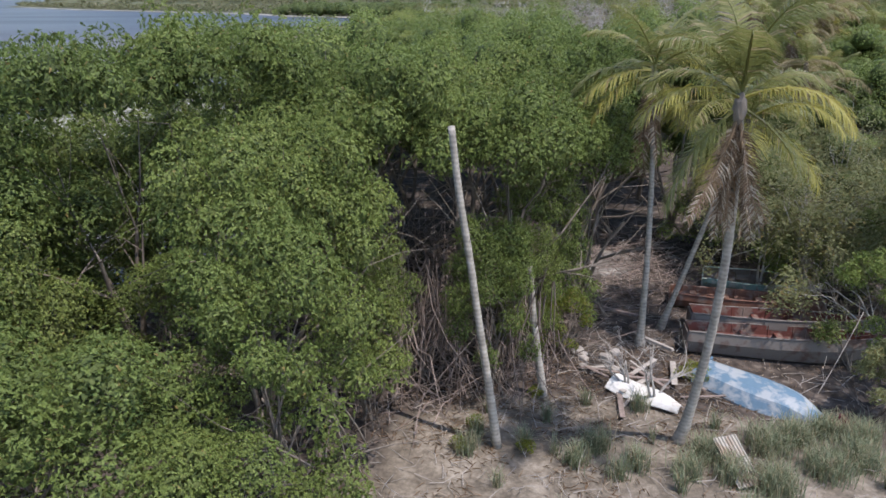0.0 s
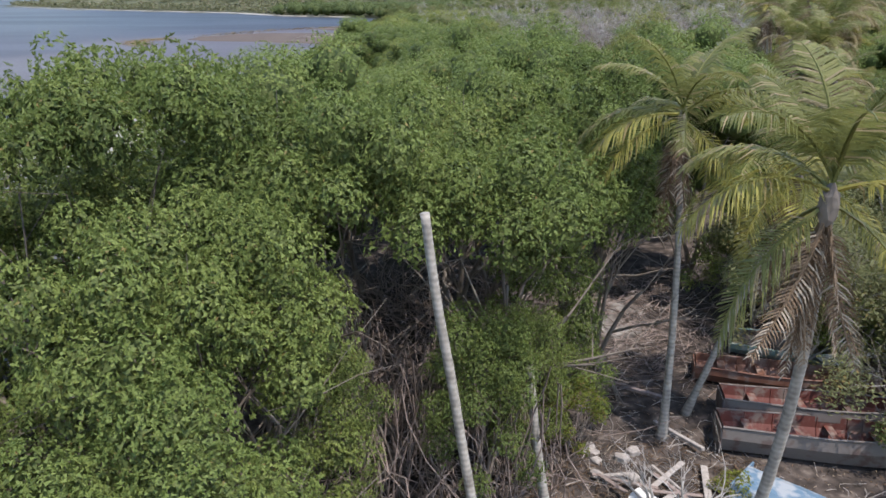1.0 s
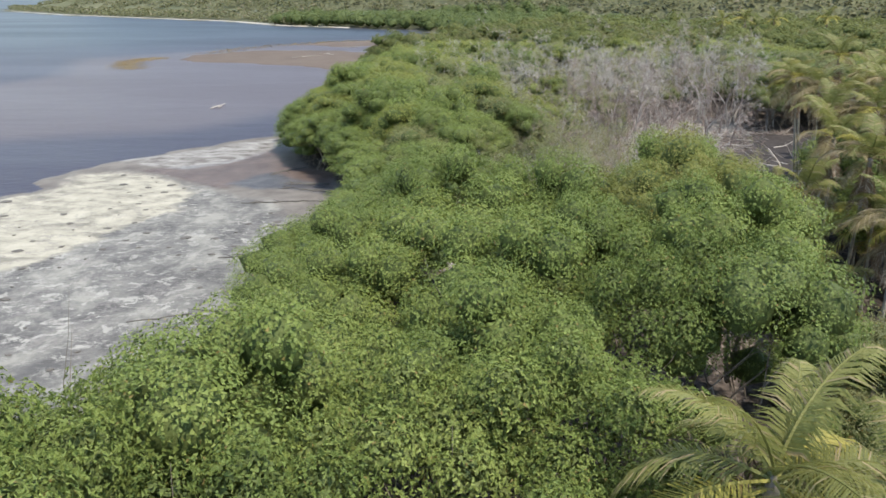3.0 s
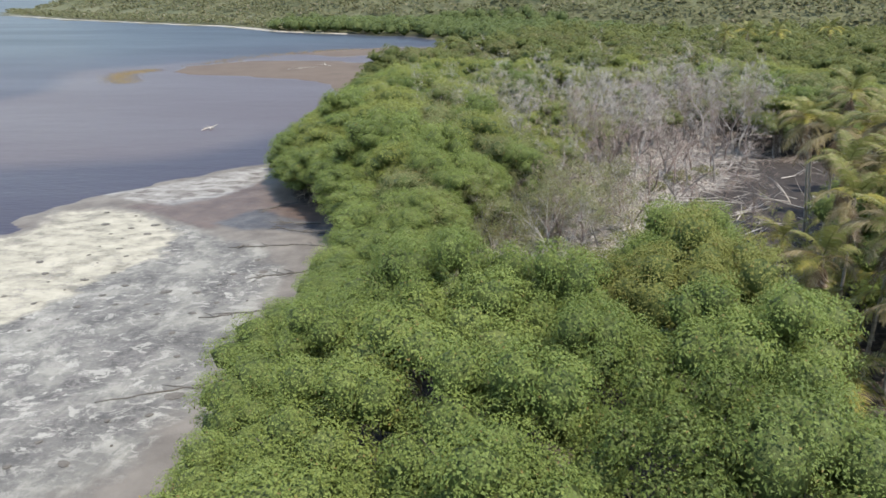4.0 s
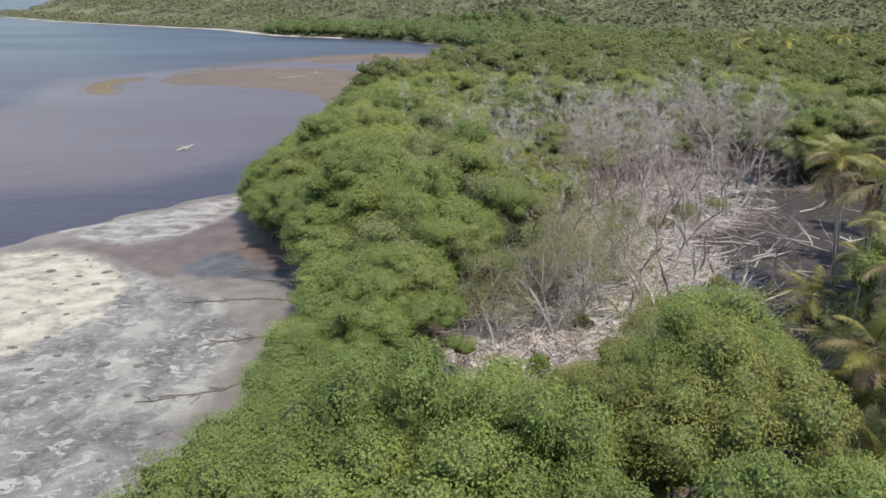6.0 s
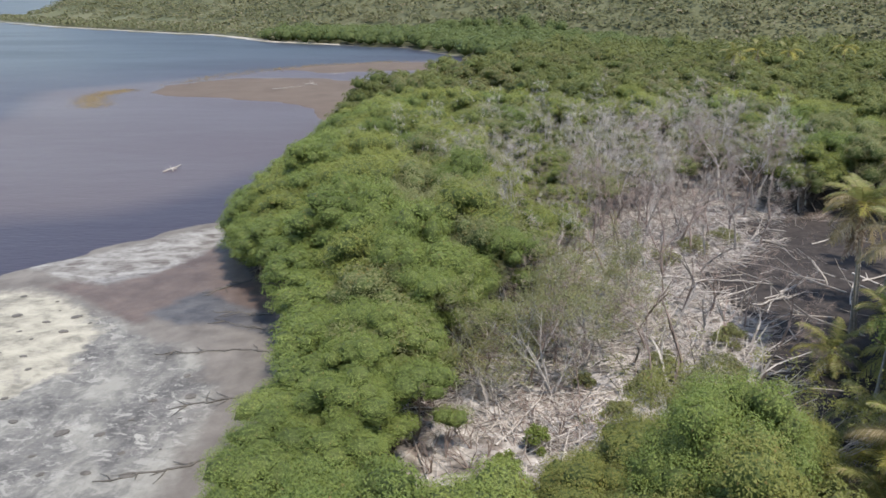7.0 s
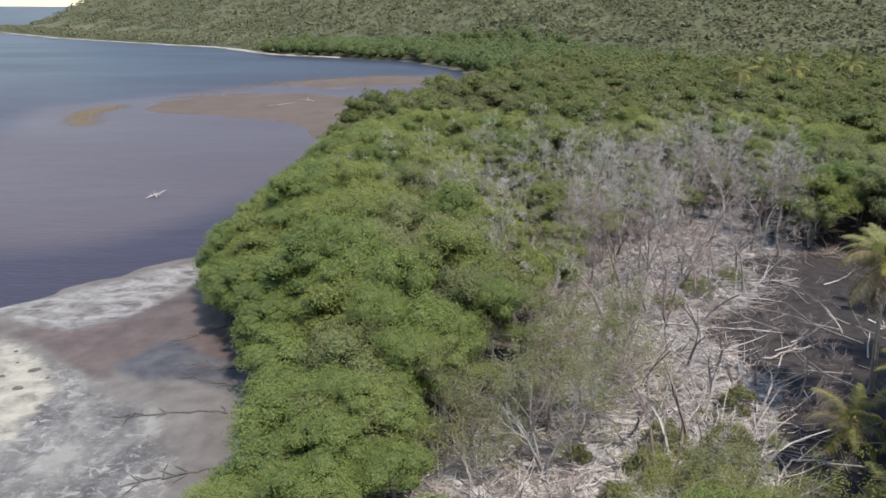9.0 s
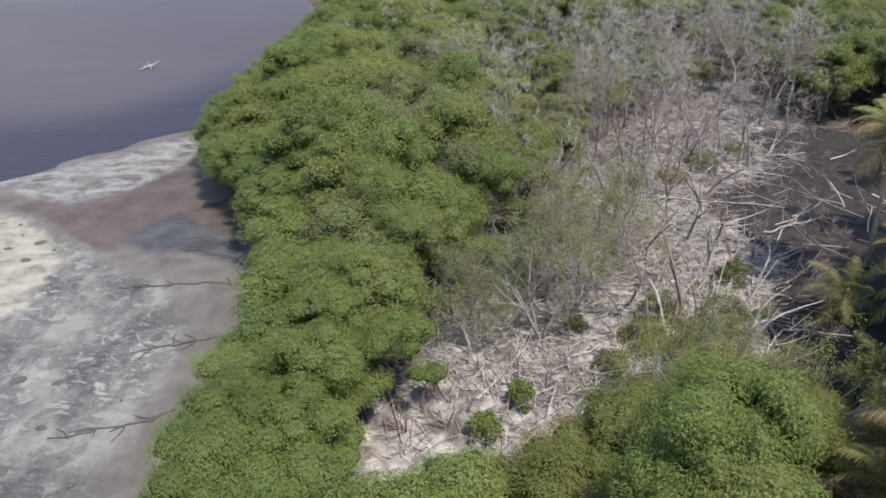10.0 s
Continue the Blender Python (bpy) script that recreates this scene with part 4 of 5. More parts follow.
def palm(foot, top, seed, size=1.0, full=1.0, dead=6, thick=0.16, turn=0.0, bow=(0.0, 0.0), label="coconut palm with yellowing fronds and a dead leaf skirt", gap=None, worn=False):
    rng = np.random.default_rng(seed)
    foot = np.array([foot[0], foot[1], float(land_height(np.array([foot[0]]), np.array([foot[1]]))[0]) - 0.05])
    base = tagged(new("coconut_palm"), label, "palm tree", "coconut palms")
    base.matrix_basis = pose(*foot)
    crown = np.array(top, float) - foot
    mid = crown * 0.5 + [bow[0], bow[1], 0]
    n = max(8, int(crown[2] / 0.16))
    path = bezier((0, 0, 0), mid, crown, n)
    radii = np.linspace(thick, thick * 0.62, n) + thick * 0.7 * np.exp(-np.linspace(0, 1, n) * 16)
    part("trunk", smooth(mesh_np("trunk", *ringed(path, radii, 9, rng))), PALM_BARK, base)
    lean = math.degrees(math.atan2(path[-1][1] - path[-3][1], path[-1][0] - path[-3][0]))
    # the fibrous heart the leaves grow from
    v, f = ICO[2]
    heart = v * (1 + rng.normal(0, 0.10, (len(v), 1))) * [0.14, 0.14, 0.34]
    part("heart", mesh_np("heart", heart, f), BARK, base, m=pose(*(crown + [0, 0, -0.12])))
    kinds = [(FRONDS_UP, int(7 * full), 0.25), (FRONDS_OUT_TAN if worn else FRONDS_OUT, int(9 * full), 0.1), (FRONDS_LOW_TAN if worn else FRONDS_LOW, int(4.5 * full), -0.05), (FRONDS_DEAD, dead, -0.2)]
    for shapes, count, up in kinds:
        for k in range(count):
            me = shapes[rng.integers(len(shapes))]
            a = turn + 360 * (k + rng.uniform(-0.25, 0.25)) / max(count, 1) + up * 300
            s = size * rng.uniform(0.85, 1.12)
            if gap is not None and shapes in (FRONDS_OUT, FRONDS_LOW) and abs((a - gap + 180) % 360 - 180) < 28:
                continue
            part("dead_frond" if shapes is FRONDS_DEAD else "frond", me, FROND, base, m=pose(*(crown + [0, 0, up]), rng.uniform(-14, 14), rng.uniform(-7, 7), a) @ Matrix.Scale(s, 4))
    return base


palm((6.44, 16.6), (5.95, 14.4, 9.93), 1, 0.68, 0.95, 14, 0.13, 110.8, (0.8, 0.3), gap=250)
palm((6.88, 22.4), (6.7, 23.2, 9.6), 2, 0.85, 0.78, 9, 0.115, 65, (0.25, 0))
palm((7.94, 23.6), (9.7, 22.6, 8.2), 3, 0.95, 0.72, 12, 0.105, 110)
for i, (fx, fy, tx, ty, tz, s) in enumerate([(33.2, 76.4, 30.3, 73.3, 11.0, 1.0), (33.7, 76.8, 31.6, 75.3, 10.4, 0.9), (24.0, 50.8, 23.6, 50.0, 9.4, 1.0), (30.5, 59.0, 30.0, 60.5, 9.8, 1.0),
                                             (34.5, 66.0, 34.0, 66.5, 10.6, 1.0), (37.0, 62.5, 36.2, 62.4, 8.8, 0.95), (38.5, 72.0, 38.0, 73.0, 9.8, 1.0), (25.0, 45.5, 24.0, 45.6, 6.5, 1.0),
                                             (40.5, 79.5, 39.6, 80.0, 9.2, 1.0), (28.5, 70.6, 28.4, 70.4, 2.0, 0.75), (29.5, 63.0, 29.2, 62.4, 3.0, 0.85), (45.0, 88.0, 44.2, 88.5, 9.0, 1.0), (38.0, 74.0, 37.2, 73.4, 10.8, 1.05), (36.6, 70.2, 35.6, 69.4, 9.8, 1.0), (41.0, 76.6, 40.2, 76.0, 11.0, 1.0), (33.4, 64.6, 32.6, 63.6, 8.6, 0.95)]):
    palm((fx, fy), (tx, ty, tz), 40 + i, s * (0.85 if tz > 5 else 1.0), 0.8, 12 if tz > 5 else 1, 0.115, 37 * i, worn=tz > 5)
for i, (x, y, h) in enumerate([(32.4, 64.0, 11.5), (28.6, 58.5, 10.6), (26.4, 60.0, 10.2), (21.9, 44.2, 8.0), (24.9, 56.2, 9.2), (22.6, 54.2, 6.4), (28.6, 66.0, 11.2), (37.4, 80.5, 12.0)]):
    palm((x + 0.5, y + 0.3), (x, y, h), 120 + i, 0.80, 0.62, 18, 0.115, 53 * i, (0.3, 0.1), "tall coconut palm with browned lower fronds in the grove", worn=True)
for i, (x, y, h, s) in enumerate([(24.5, 57.5, 2.6, 0.8), (22.4, 53.6, 3.2, 0.85), (26.6, 62.4, 2.2, 0.75), (21.0, 49.6, 3.4, 0.85), (27.6, 56.0, 4.6, 0.9), (32.0, 68.6, 3.0, 0.8), (19.8, 45.6, 3.6, 0.85), (24.6, 49.6, 6.2, 0.95), (33.6, 72.4, 3.4, 0.8)]):
    palm((x, y), (x - 0.3, y + 0.2, h), 90 + i, s, 0.7, 3, 0.10, 61 * i, label="young coconut palm in the shade of the grove")
for i, (x, y) in enumerate([(79, 207), (87, 208), (108, 222), (70, 198)]):
    palm((x, y), (x + 0.4, y, 11.0), 70 + i, 1.2, 0.7, 2, 0.15, 50 * i)


# ---- dead stems of the yard ----
def dead_trunk(points, radii, label, seed):
    rng = np.random.default_rng(seed)
    p = np.array(points, float)
    n = 40
    t = np.linspace(0, len(p) - 1, n)
    path = np.stack([np.interp(t, np.arange(len(p)), p[:, k]) for k in range(3)], 1)
    kernel = np.ones(7) / 7
    path[3:-3] = np.stack([np.convolve(path[:, k], kernel, "valid") for k in range(3)], 1)
    r = np.interp(t, np.arange(len(p)), radii)
    me = smooth(mesh_np("dead_trunk", *ringed(path - path[0], r, 9, rng)))
    me.materials.append(PALM_BARK)
    return tagged(new("dead_palm", me), label, "dead palm")


def set_at(ob, x, y, z=None, rz=0.0, rx=0.0, ry=0.0, sink=0.03):
    z = float(land_height(np.array([x]), np.array([y]))[0]) - sink if z is None else z
    ob.matrix_basis = pose(x, y, z, rx, ry, rz)
    return ob


set_at(dead_trunk([(1.47, 16.34, 0), (1.14, 16.34, 2.3), (0.87, 16.34, 3.95), (0.66, 16.34, 5.45), (0.38, 16.34, 7.05), (0.19, 16.34, 8.7)], [0.135, 0.105, 0.098, 0.095, 0.09, 0.085], "tall bare grey palm trunk without a crown", 5), 1.47, 16.34)
set_at(dead_trunk([(3.06, 18.92, 0), (2.70, 18.92, 2.2), (2.46, 18.95, 4.25)], [0.13, 0.11, 0.09], "short broken grey palm trunk beside a bush", 6), 3.06, 18.92)


# ---- dead wood of the clearing ----
def dead_tree_mesh(seed, height, depth=4, spread=0.5, kids=3, lean=0.12):
    rng = np.random.default_rng(seed)
    paths = branch_paths(rng, (0, 0, -0.1), (rng.normal(0, lean), rng.normal(0, lean), 1), height * 0.45, height * 0.013 + 0.02, depth, spread, kids, wander=0.12)
    pieces = limbs(paths)
    if depth > 2:
        ends = np.array([(q[0][-1]) for q in paths if q[2] == 0])
        ways = np.array([unit(q[0][-1] - q[0][-2]) for q in paths if q[2] == 0])
        ends, ways = np.repeat(ends, 6, 0), np.repeat(ways, 6, 0)
        ways = unit(ways + rng.normal(0, 0.55, ways.shape))
        pieces.append(leaf_quads(rng, ends + ways * 0.28, unit(rng.normal(size=ways.shape)), 0.65, 0.022, ways, True))
    return mesh_np("dead_tree", *joined(pieces))


DEAD = [dead_tree_mesh(300 + i, 7.6, 4, 0.45, 3) for i in range(5)]
SNAG = [dead_tree_mesh(310 + i, 7.5, 1, 0.4, 2, 0.18) for i in range(4)]
for me in DEAD + SNAG:
    me.materials.append(BARK_DEAD if me in SNAG else BARK_RED)
DEAD_PALE = [dress(me, BARK_DEAD) for me in DEAD]
DEAD_WHITE = [dress(me, DRIFT) for me in DEAD[:3]]

rng = np.random.default_rng(11)
GHOSTS = scatter(rng, (2, 80, 52, 138), 3.5, lambda x, y: (inside(SPARSE, x, y) > -1.5))
for x, y in GHOSTS:
    if x < 16 and rng.random() < 0.72:
        continue
    me = (DEAD[:1] + DEAD_PALE + DEAD_WHITE)[rng.integers(9)]
    s = rng.uniform(1.05, 1.5)
    ob = tagged(new("dead_tree", me), "leafless grey dead mangrove tree", "dead tree", "dead trees")
    set_at(ob, x, y, rz=rng.uniform(0, 360), rx=rng.uniform(-8, 8))
    ob.scale = (s, s, s * rng.uniform(0.9, 1.15))
FIELD = scatter(rng, (3, 60, 46, 122), lambda y: 2.9 if y < 86 else 3.0, lambda x, y: (inside(CLEARING, x, y) > 1) & (inside(PEAT, x, y) < 1) & (y > 66))
for x, y in FIELD:
    me = (SNAG + DEAD + DEAD_PALE[:2])[rng.integers(11)] if y < 92 else (DEAD + DEAD_PALE)[rng.integers(10)]
    s = rng.uniform(0.55, 1.1) if y < 86 else rng.uniform(0.9, 1.4)
    ob = tagged(new("dead_tree", me), "thin bare standing dead trunk", "dead tree", "dead trees")
    set_at(ob, x, y, rz=rng.uniform(0, 360), rx=rng.uniform(-12, 12))
    ob.scale = (s, s, s)

# bleached trees among the green of the spit
for k, (x, y, h) in enumerate([(-6.7, 118.4, 9.6), (-5.4, 121.5, 9.0), (-4.6, 117.0, 8.4), (4.0, 110.0, 8.6), (7.0, 118.0, 9.2), (9.5, 127.0, 10.0), (1.6, 104.0, 8.8), (11.0, 122.0, 9.4), (6.5, 100.0, 8.8), (3.0, 126.0, 9.2), (13.6, 131.0, 9.8), (-1.0, 110.5, 8.8)]):
    ob = tagged(new("dead_tree", DEAD_WHITE[k % 3]), "bleached dead tree rising out of green crowns", "dead tree", "dead trees")
    set_at(ob, x, y, rz=71 * k)
    ob.scale = (h / 8, h / 8, h / 7)

# pale snags that stand out: x, y, height, lean
SNAG_PALE = [dress(me, DRIFT) for me in SNAG]
for k, (x, y, h, rx, ry, rz) in enumerate([(21.2, 67.1, 6.4, -4, 9, 20), (23.8, 75.4, 5.6, 2, -8, 80), (17.4, 68.1, 7.2, -3, 8, 140), (36.3, 85.7, 5.0, 0, -14, 30), (14.2, 72.0, 5.8, 3, 6, 210), (20.2, 76.5, 7.0, -2, 4, 300),
                                          (19.0, 84.0, 6.2, 2, 5, 50), (24.5, 98.0, 7.6, 0, 6, 10), (28.5, 106.0, 8.4, 0, 10, 70), (9.2, 76.0, 6.4, 0, -8, 120), (-1.5, 93.0, 7.4, 4, -12, 60), (1.0, 95.0, 7.6, 2, 8, 160)]):
    ob = tagged(new("dead_tree", SNAG_PALE[k % 4]), "tall pale bare snag in the clearing", "dead tree", "dead trees")
    set_at(ob, x, y, rx=rx, ry=ry, rz=rz)
    ob.scale = (h / 7, h / 7, h / 6.2)


def long_log(a, b, radius, seed):
    """One great fallen trunk between two places on the ground."""
    rng = np.random.default_rng(seed)
    a, b = np.array(a, float), np.array(b, float)
    t = np.linspace(0, 1, 10)[:, None]
    p = np.concatenate([a + (b - a) * t + rng.normal(0, 0.10, (10, 2)), np.full((10, 1), radius * 1.2)], 1)
    p[:, 2] += 0.12 * np.abs(rng.normal(size=10))
    p[:, :2] -= a
    pieces = [tube(p, np.linspace(radius, radius * 0.4, 10), 7)]
    for k in range(6):
        i = rng.integers(4, 9)
        w = unit(np.append((b - a) / np.linalg.norm(b - a), 0.15) + rng.normal(0, 0.6, 3) * [1, 1, 0.4])
        pieces += limbs(branch_paths(rng, p[i], w, rng.uniform(0.8, 2.0), radius * 0.4, 1, 0.5, 2))
    me = smooth(mesh_np("fallen_log", *joined(pieces)))
    me.materials.append(DRIFT)
    return set_at(tagged(new("fallen_log", me), "long bleached fallen trunk with broken limbs", "log", "fallen logs"), a[0], a[1], sink=0.02)


for k, (a, b) in enumerate([((19.8, 67.6), (26.8, 71.2)), ((21.3, 87.3), (31.4, 85.4)), ((28.0, 81.2), (32.5, 83.0)), ((18.4, 79.0), (24.4, 83.2)),
                            ((22.5, 66.4), (25.8, 70.0)), ((20.0, 82.0), (22.8, 88.0)), ((11.5, 66.0), (16.2, 67.6)), ((30.0, 95.5), (38.0, 97.2)), ((15.0, 75.0), (19.4, 78.6))]):
    long_log(a, b, 0.085, 700 + k)

# fallen logs
LOGS = [smooth(mesh_np("fallen_log", *joined(limbs(branch_paths(np.random.default_rng(330 + i), (-2.2, 0, 0.07), (1, 0.05, 0.01), 4.2, 0.085, 1, 0.5, 3, wander=0.05))))) for i in range(5)]
for me in LOGS:
    me.materials.append(DRIFT)
LOG_PLACES = scatter(rng, (-1, 57, 48, 122), 1.75, lambda x, y: (inside(CLEARING, x, y) > 0.5) & ((inside(PEAT, x, y) < -0.5) | (np.sin(x * 3 + y * 5) > 0.985)))[:285]
for x, y in LOG_PLACES:
    ob = tagged(new("fallen_log", LOGS[rng.integers(5)]), "bleached fallen log on the pale clearing floor", "log", "fallen logs")
    set_at(ob, x, y, rz=rng.normal(100, 55), sink=0.02)
    s = rng.uniform(0.45, 1.3)
    ob.scale = (s, s * rng.uniform(0.7, 1.1), s)


def twig_litter(name, label, places, seed, per=5, length=(0.5, 1.6), radius=0.014, material=BARK_DEAD, rise=0.35):
    rng = np.random.default_rng(seed)
    pieces = []
    for x, y in places:
        z = float(land_height(np.array([x]), np.array([y]))[0])
        for k in range(per):
            a, n = rng.uniform(0, 6.28), rng.uniform(*length)
            o = np.array([x + rng.normal(0, 0.6), y + rng.normal(0, 0.6), z + rng.uniform(0.0, 0.08)])
            d = np.array([math.cos(a), math.sin(a), abs(rng.normal(0, rise))])
            bend = rng.normal(0, 0.26, 3) * [1, 1, 0.4]
            pieces.append(tube([o, o + d * n * 0.5 + bend * n * 0.5, o + d * n], [radius * 1.3, radius, radius * 0.5], 3, False))
    me = mesh_np(name, *joined(pieces))
    me.materials.append(material)
    return tagged(new(name, me), label, "twigs", kind="stuff")


twig_litter("dead_twigs", "tangle of grey dead twigs over the clearing",
            scatter(rng, (-1, 56, 48, 130), 0.8, lambda x, y: ((x > 9) | (y > 66) | (np.sin(x * 1.7 + y * 2.3) > 0.3)) & (inside(CLEARING, x, y) > -1.5) & (inside(PEAT, x, y) < 0.5)), 21, 3, (0.6, 2.4), 0.020)
twig_litter("brown_brush", "brown brushwood lying between the bleached logs",
            scatter(rng, (-1, 56, 48, 130), 2.1, lambda x, y: (inside(CLEARING, x, y) > -2.5) & (inside(PEAT, x, y) < 1.5)), 22, 6, (0.6, 2.0), 0.018, BARK_RED, 0.5)
twig_litter("pale_brush", "pile of dry grey-brown twigs under the palms", scatter(rng, (4.2, 25.5, 10.4, 36), 0.5, lambda x, y: inside(YARD, x, y) > 0.2), 23, 4, (0.4, 1.5), 0.014, BARK_RED, 0.25)

twig_litter("dead_branches", "grey dead branches heaped over the clearing floor",
            scatter(rng, (-1, 57, 44, 104), 1.05, lambda x, y: (inside(CLEARING, x, y) > -0.5) & (inside(PEAT, x, y) < -0.5) & ((x > 7) | (y > 64))), 24, 5, (0.8, 2.6), 0.034, DRIFT, 0.22)
twig_litter("root_brush", "reddish-brown fallen twigs and roots round the bare tree",
            scatter(rng, (2, 58, 14, 72), 0.75, lambda x, y: (inside(CLEARING, x, y) > -0.5) & (np.hypot(x - 9.5, y - 65.5) < 3.4)), 25, 3, (0.6, 2.2), 0.022, BARK_RED, 0.3)


# ---- boats ----
def boat(kind, label, length, beam, depth, outer, inner, foot, rz, rx=0.0, ry=0.0, seats=4, ribs=9, z=None, over=False):
    """A plank boat: hull, inside, gunwales, thwarts, ribs and transom."""
    base = tagged(new(kind), label, "boat", "boats hauled up under the palms")
    n, m = 17, 9
    t = np.linspace(0, 1, n)
    half = beam / 2 * np.where(t < 0.45, 0.80 + 0.20 * ease(t, 0, 0.45), np.cos((t - 0.45) / 0.55 * np.pi / 2) ** 0.62)
    half[-1] = 0.03
    keel = depth * 0.55 * ease(t, 0.6, 1.0) ** 1.5
    rim = depth * (1 + 0.30 * t ** 2.2)

    def shell(inset):
        v = []
        for i in range(n):
            for j in range(m):
                s = (j / (m - 1)) * 2 - 1
                w = max(half[i] - inset, 0.01)
                k = keel[i] + inset
                y = w * math.copysign(min(1.0, abs(s) * 1.35) ** 0.9, s)
                zz = k + (rim[i] - k) * max(0.0, (abs(s) - 0.45) / 0.55) ** 0.85 if abs(s) > 0.45 else k
                v.append((t[i] * (length - inset) + (inset if i == 0 else 0), y, zz))
        f = []
        for i in range(n - 1):
            for j in range(m - 1):
                q = i * m + j
                f += [(q, q + m, q + m + 1), (q, q + m + 1, q + 1)]
        return np.array(v), np.array(f)

    v, f = shell(0.0)
    transom = [(0, j, j + 1) for j in range(1, m - 1)]
    part("hull", mesh_np("hull", v, np.concatenate([f, transom])), outer, base)
    vi, fi = shell(0.035)
    part("lining", mesh_np("lining", vi, np.concatenate([fi[:, ::-1], np.array(transom)[:, ::-1]])), inner, base)
    for s in (0, m - 1):
        edge = v.reshape(n, m, 3)[:, s] + [0, 0, 0.012]
        part("gunwale", mesh_np("gunwale", *tube(edge, 0.032, 6)), outer, base)
    part("transom", box_mesh("transom", 0.05, half[0] * 1.9, depth * 0.9), outer, base, m=pose(-0.02, 0, depth * 0.5))
    if not over:
        for k in range(seats):
            u = (k + 0.7) / (seats + 0.6)
            w = float(np.interp(u, t, half))
            part("thwart", box_mesh("thwart", 0.24, w * 1.92, 0.035), inner, base, m=pose(u * length, 0, depth * 0.74))
        for k in range(ribs):
            u = (k + 0.6) / (ribs + 0.8)
            i = int(u * (n - 1))
            row = vi.reshape(n, m, 3)[i] + [0, 0, 0.012]
            part("rib", mesh_np("rib", *tube(row, 0.022, 4)), inner, base)
    x, y = foot
    g = float(land_height(np.array([x]), np.array([y]))[0])
    base.matrix_basis = pose(x, y, (g - 0.05 if z is None else z), rx, ry, rz)
    return base


def box_mesh(name, sx, sy, sz, bevel=0.008):
    bm = bmesh.new()
    bmesh.ops.create_cube(bm, size=1)
    bmesh.ops.scale(bm, vec=(sx, sy, sz), verts=bm.verts)
    if bevel:
        bmesh.ops.bevel(bm, geom=bm.edges[:], offset=min(bevel, sx / 3, sy / 3, sz / 3), segments=1, affect="EDGES")
    me = bpy.data.meshes.new(name)
    bm.to_mesh(me)
    bm.free()
    return me


boat("wooden_boat", "long open wooden boat with flaking red inside and worn grey hull", 6.4, 1.55, 0.85, PAINT_GREY, PAINT_RED, (8.35, 22.05), -12, rx=-8, seats=5)
boat("wooden_boat", "open wooden boat with dark red inside and grey rails", 6.2, 1.5, 0.8, PAINT_GREY, PAINT_RED, (8.95, 23.5), -13, rx=-8)
boat("wooden_boat", "open wooden boat with faded orange floor and cross seats", 5.6, 1.5, 0.6, PAINT_ORANGE, PAINT_ORANGE, (9.0, 26.0), -17, rx=-6)
boat("small_boat", "small pale green rowing boat with a grey inside", 4.2, 1.3, 0.55, PAINT_GREEN, PAINT_GREY, (11.0, 28.0), -20, rx=8, seats=2)
boat("overturned_boat", "weathered blue boat lying keel up on the soil", 3.95, 1.75, 0.72, PAINT_BLUE, PAINT_WHITE, (8.3, 20.15), -46, rx=180, z=0.95, over=True)


# ---- clutter of the yard ----
def hull_scrap():
    bm = bmesh.new()
    bmesh.ops.create_grid(bm, x_segments=14, y_segments=6, size=0.5)
    for v in bm.verts:
        taper = 1 - 0.75 * max(0.0, v.co.x) ** 1.5 * 2.2
        v.co = Vector((v.co.x * 2.3, v.co.y * 0.8 * max(taper, 0.12), 0.16 * (1 - (2 * v.co.y) ** 2) + 0.05 * math.sin(v.co.x * 7)))
    bmesh.ops.solidify(bm, geom=bm.faces[:], thickness=0.03)
    return bm


scrap = tagged(part("hull_fragment", hull_scrap(), PAINT_WHITE), "broken white hull fragment lying on dry litter", "boat fragment")
set_at(scrap, 6.07, 18.7, rz=-46, rx=12, sink=-0.18)


set_at(tagged(part("hull_fragment", scrap.data, PAINT_WHITE), "pale piece of an old hull lying in the shrubs", "boat fragment"), 14.3, 26.4, rz=12, rx=-14, sink=-0.35)


def crumpled(size, seed):
    """A rag thrown in a heap: a wavy sheet drawn together."""
    rng = np.random.default_rng(seed)
    bm = bmesh.new()
    bmesh.ops.create_grid(bm, x_segments=14, y_segments=14, size=0.5)
    for v in bm.verts:
        x, y = v.co.x, v.co.y
        v.co = Vector((x * size * (1 - 0.3 * abs(y)), y * size, size * (0.30 * math.exp(-5 * (x * x + y * y)) + 0.10 * math.sin(9 * x + 3 * y) + 0.07 * math.sin(13 * y - 4 * x) + rng.normal(0, 0.012))))
    bmesh.ops.solidify(bm, geom=bm.faces[:], thickness=0.008)
    return bm


set_at(tagged(part("tarp", crumpled(0.8, 3), MAROON), "crumpled dark maroon tarp beside the blue boat", "tarp"), 11.15, 17.1, rz=30, sink=-0.14)


def corrugated(w, n, waves):
    bm = bmesh.new()
    bmesh.ops.create_grid(bm, x_segments=waves * 6, y_segments=3, size=0.5)
    for v in bm.verts:
        v.co = Vector((v.co.x * w, v.co.y * n, 0.025 * math.sin(v.co.x * waves * 2 * math.pi) + 0.03 * math.sin(v.co.y * 3)))
    bmesh.ops.solidify(bm, geom=bm.faces[:], thickness=0.004)
    return bm


set_at(tagged(part("roof_sheet", corrugated(0.62, 1.45, 7), RUST_SHEET), "pale rusty corrugated roof sheet lying in dune grass", "metal sheet"), 7.45, 15.2, rz=8, rx=20, ry=-6, sink=-0.40)


def plank(name, label, n, w, h, material, x, y, rz, ry=0.0, up=0.05, rx=0.0):
    return set_at(tagged(part(name, box_mesh(name, n, w, h, 0.01), material), label, "plank", "loose planks"), x, y, rz=rz, ry=ry, rx=rx, sink=-up)


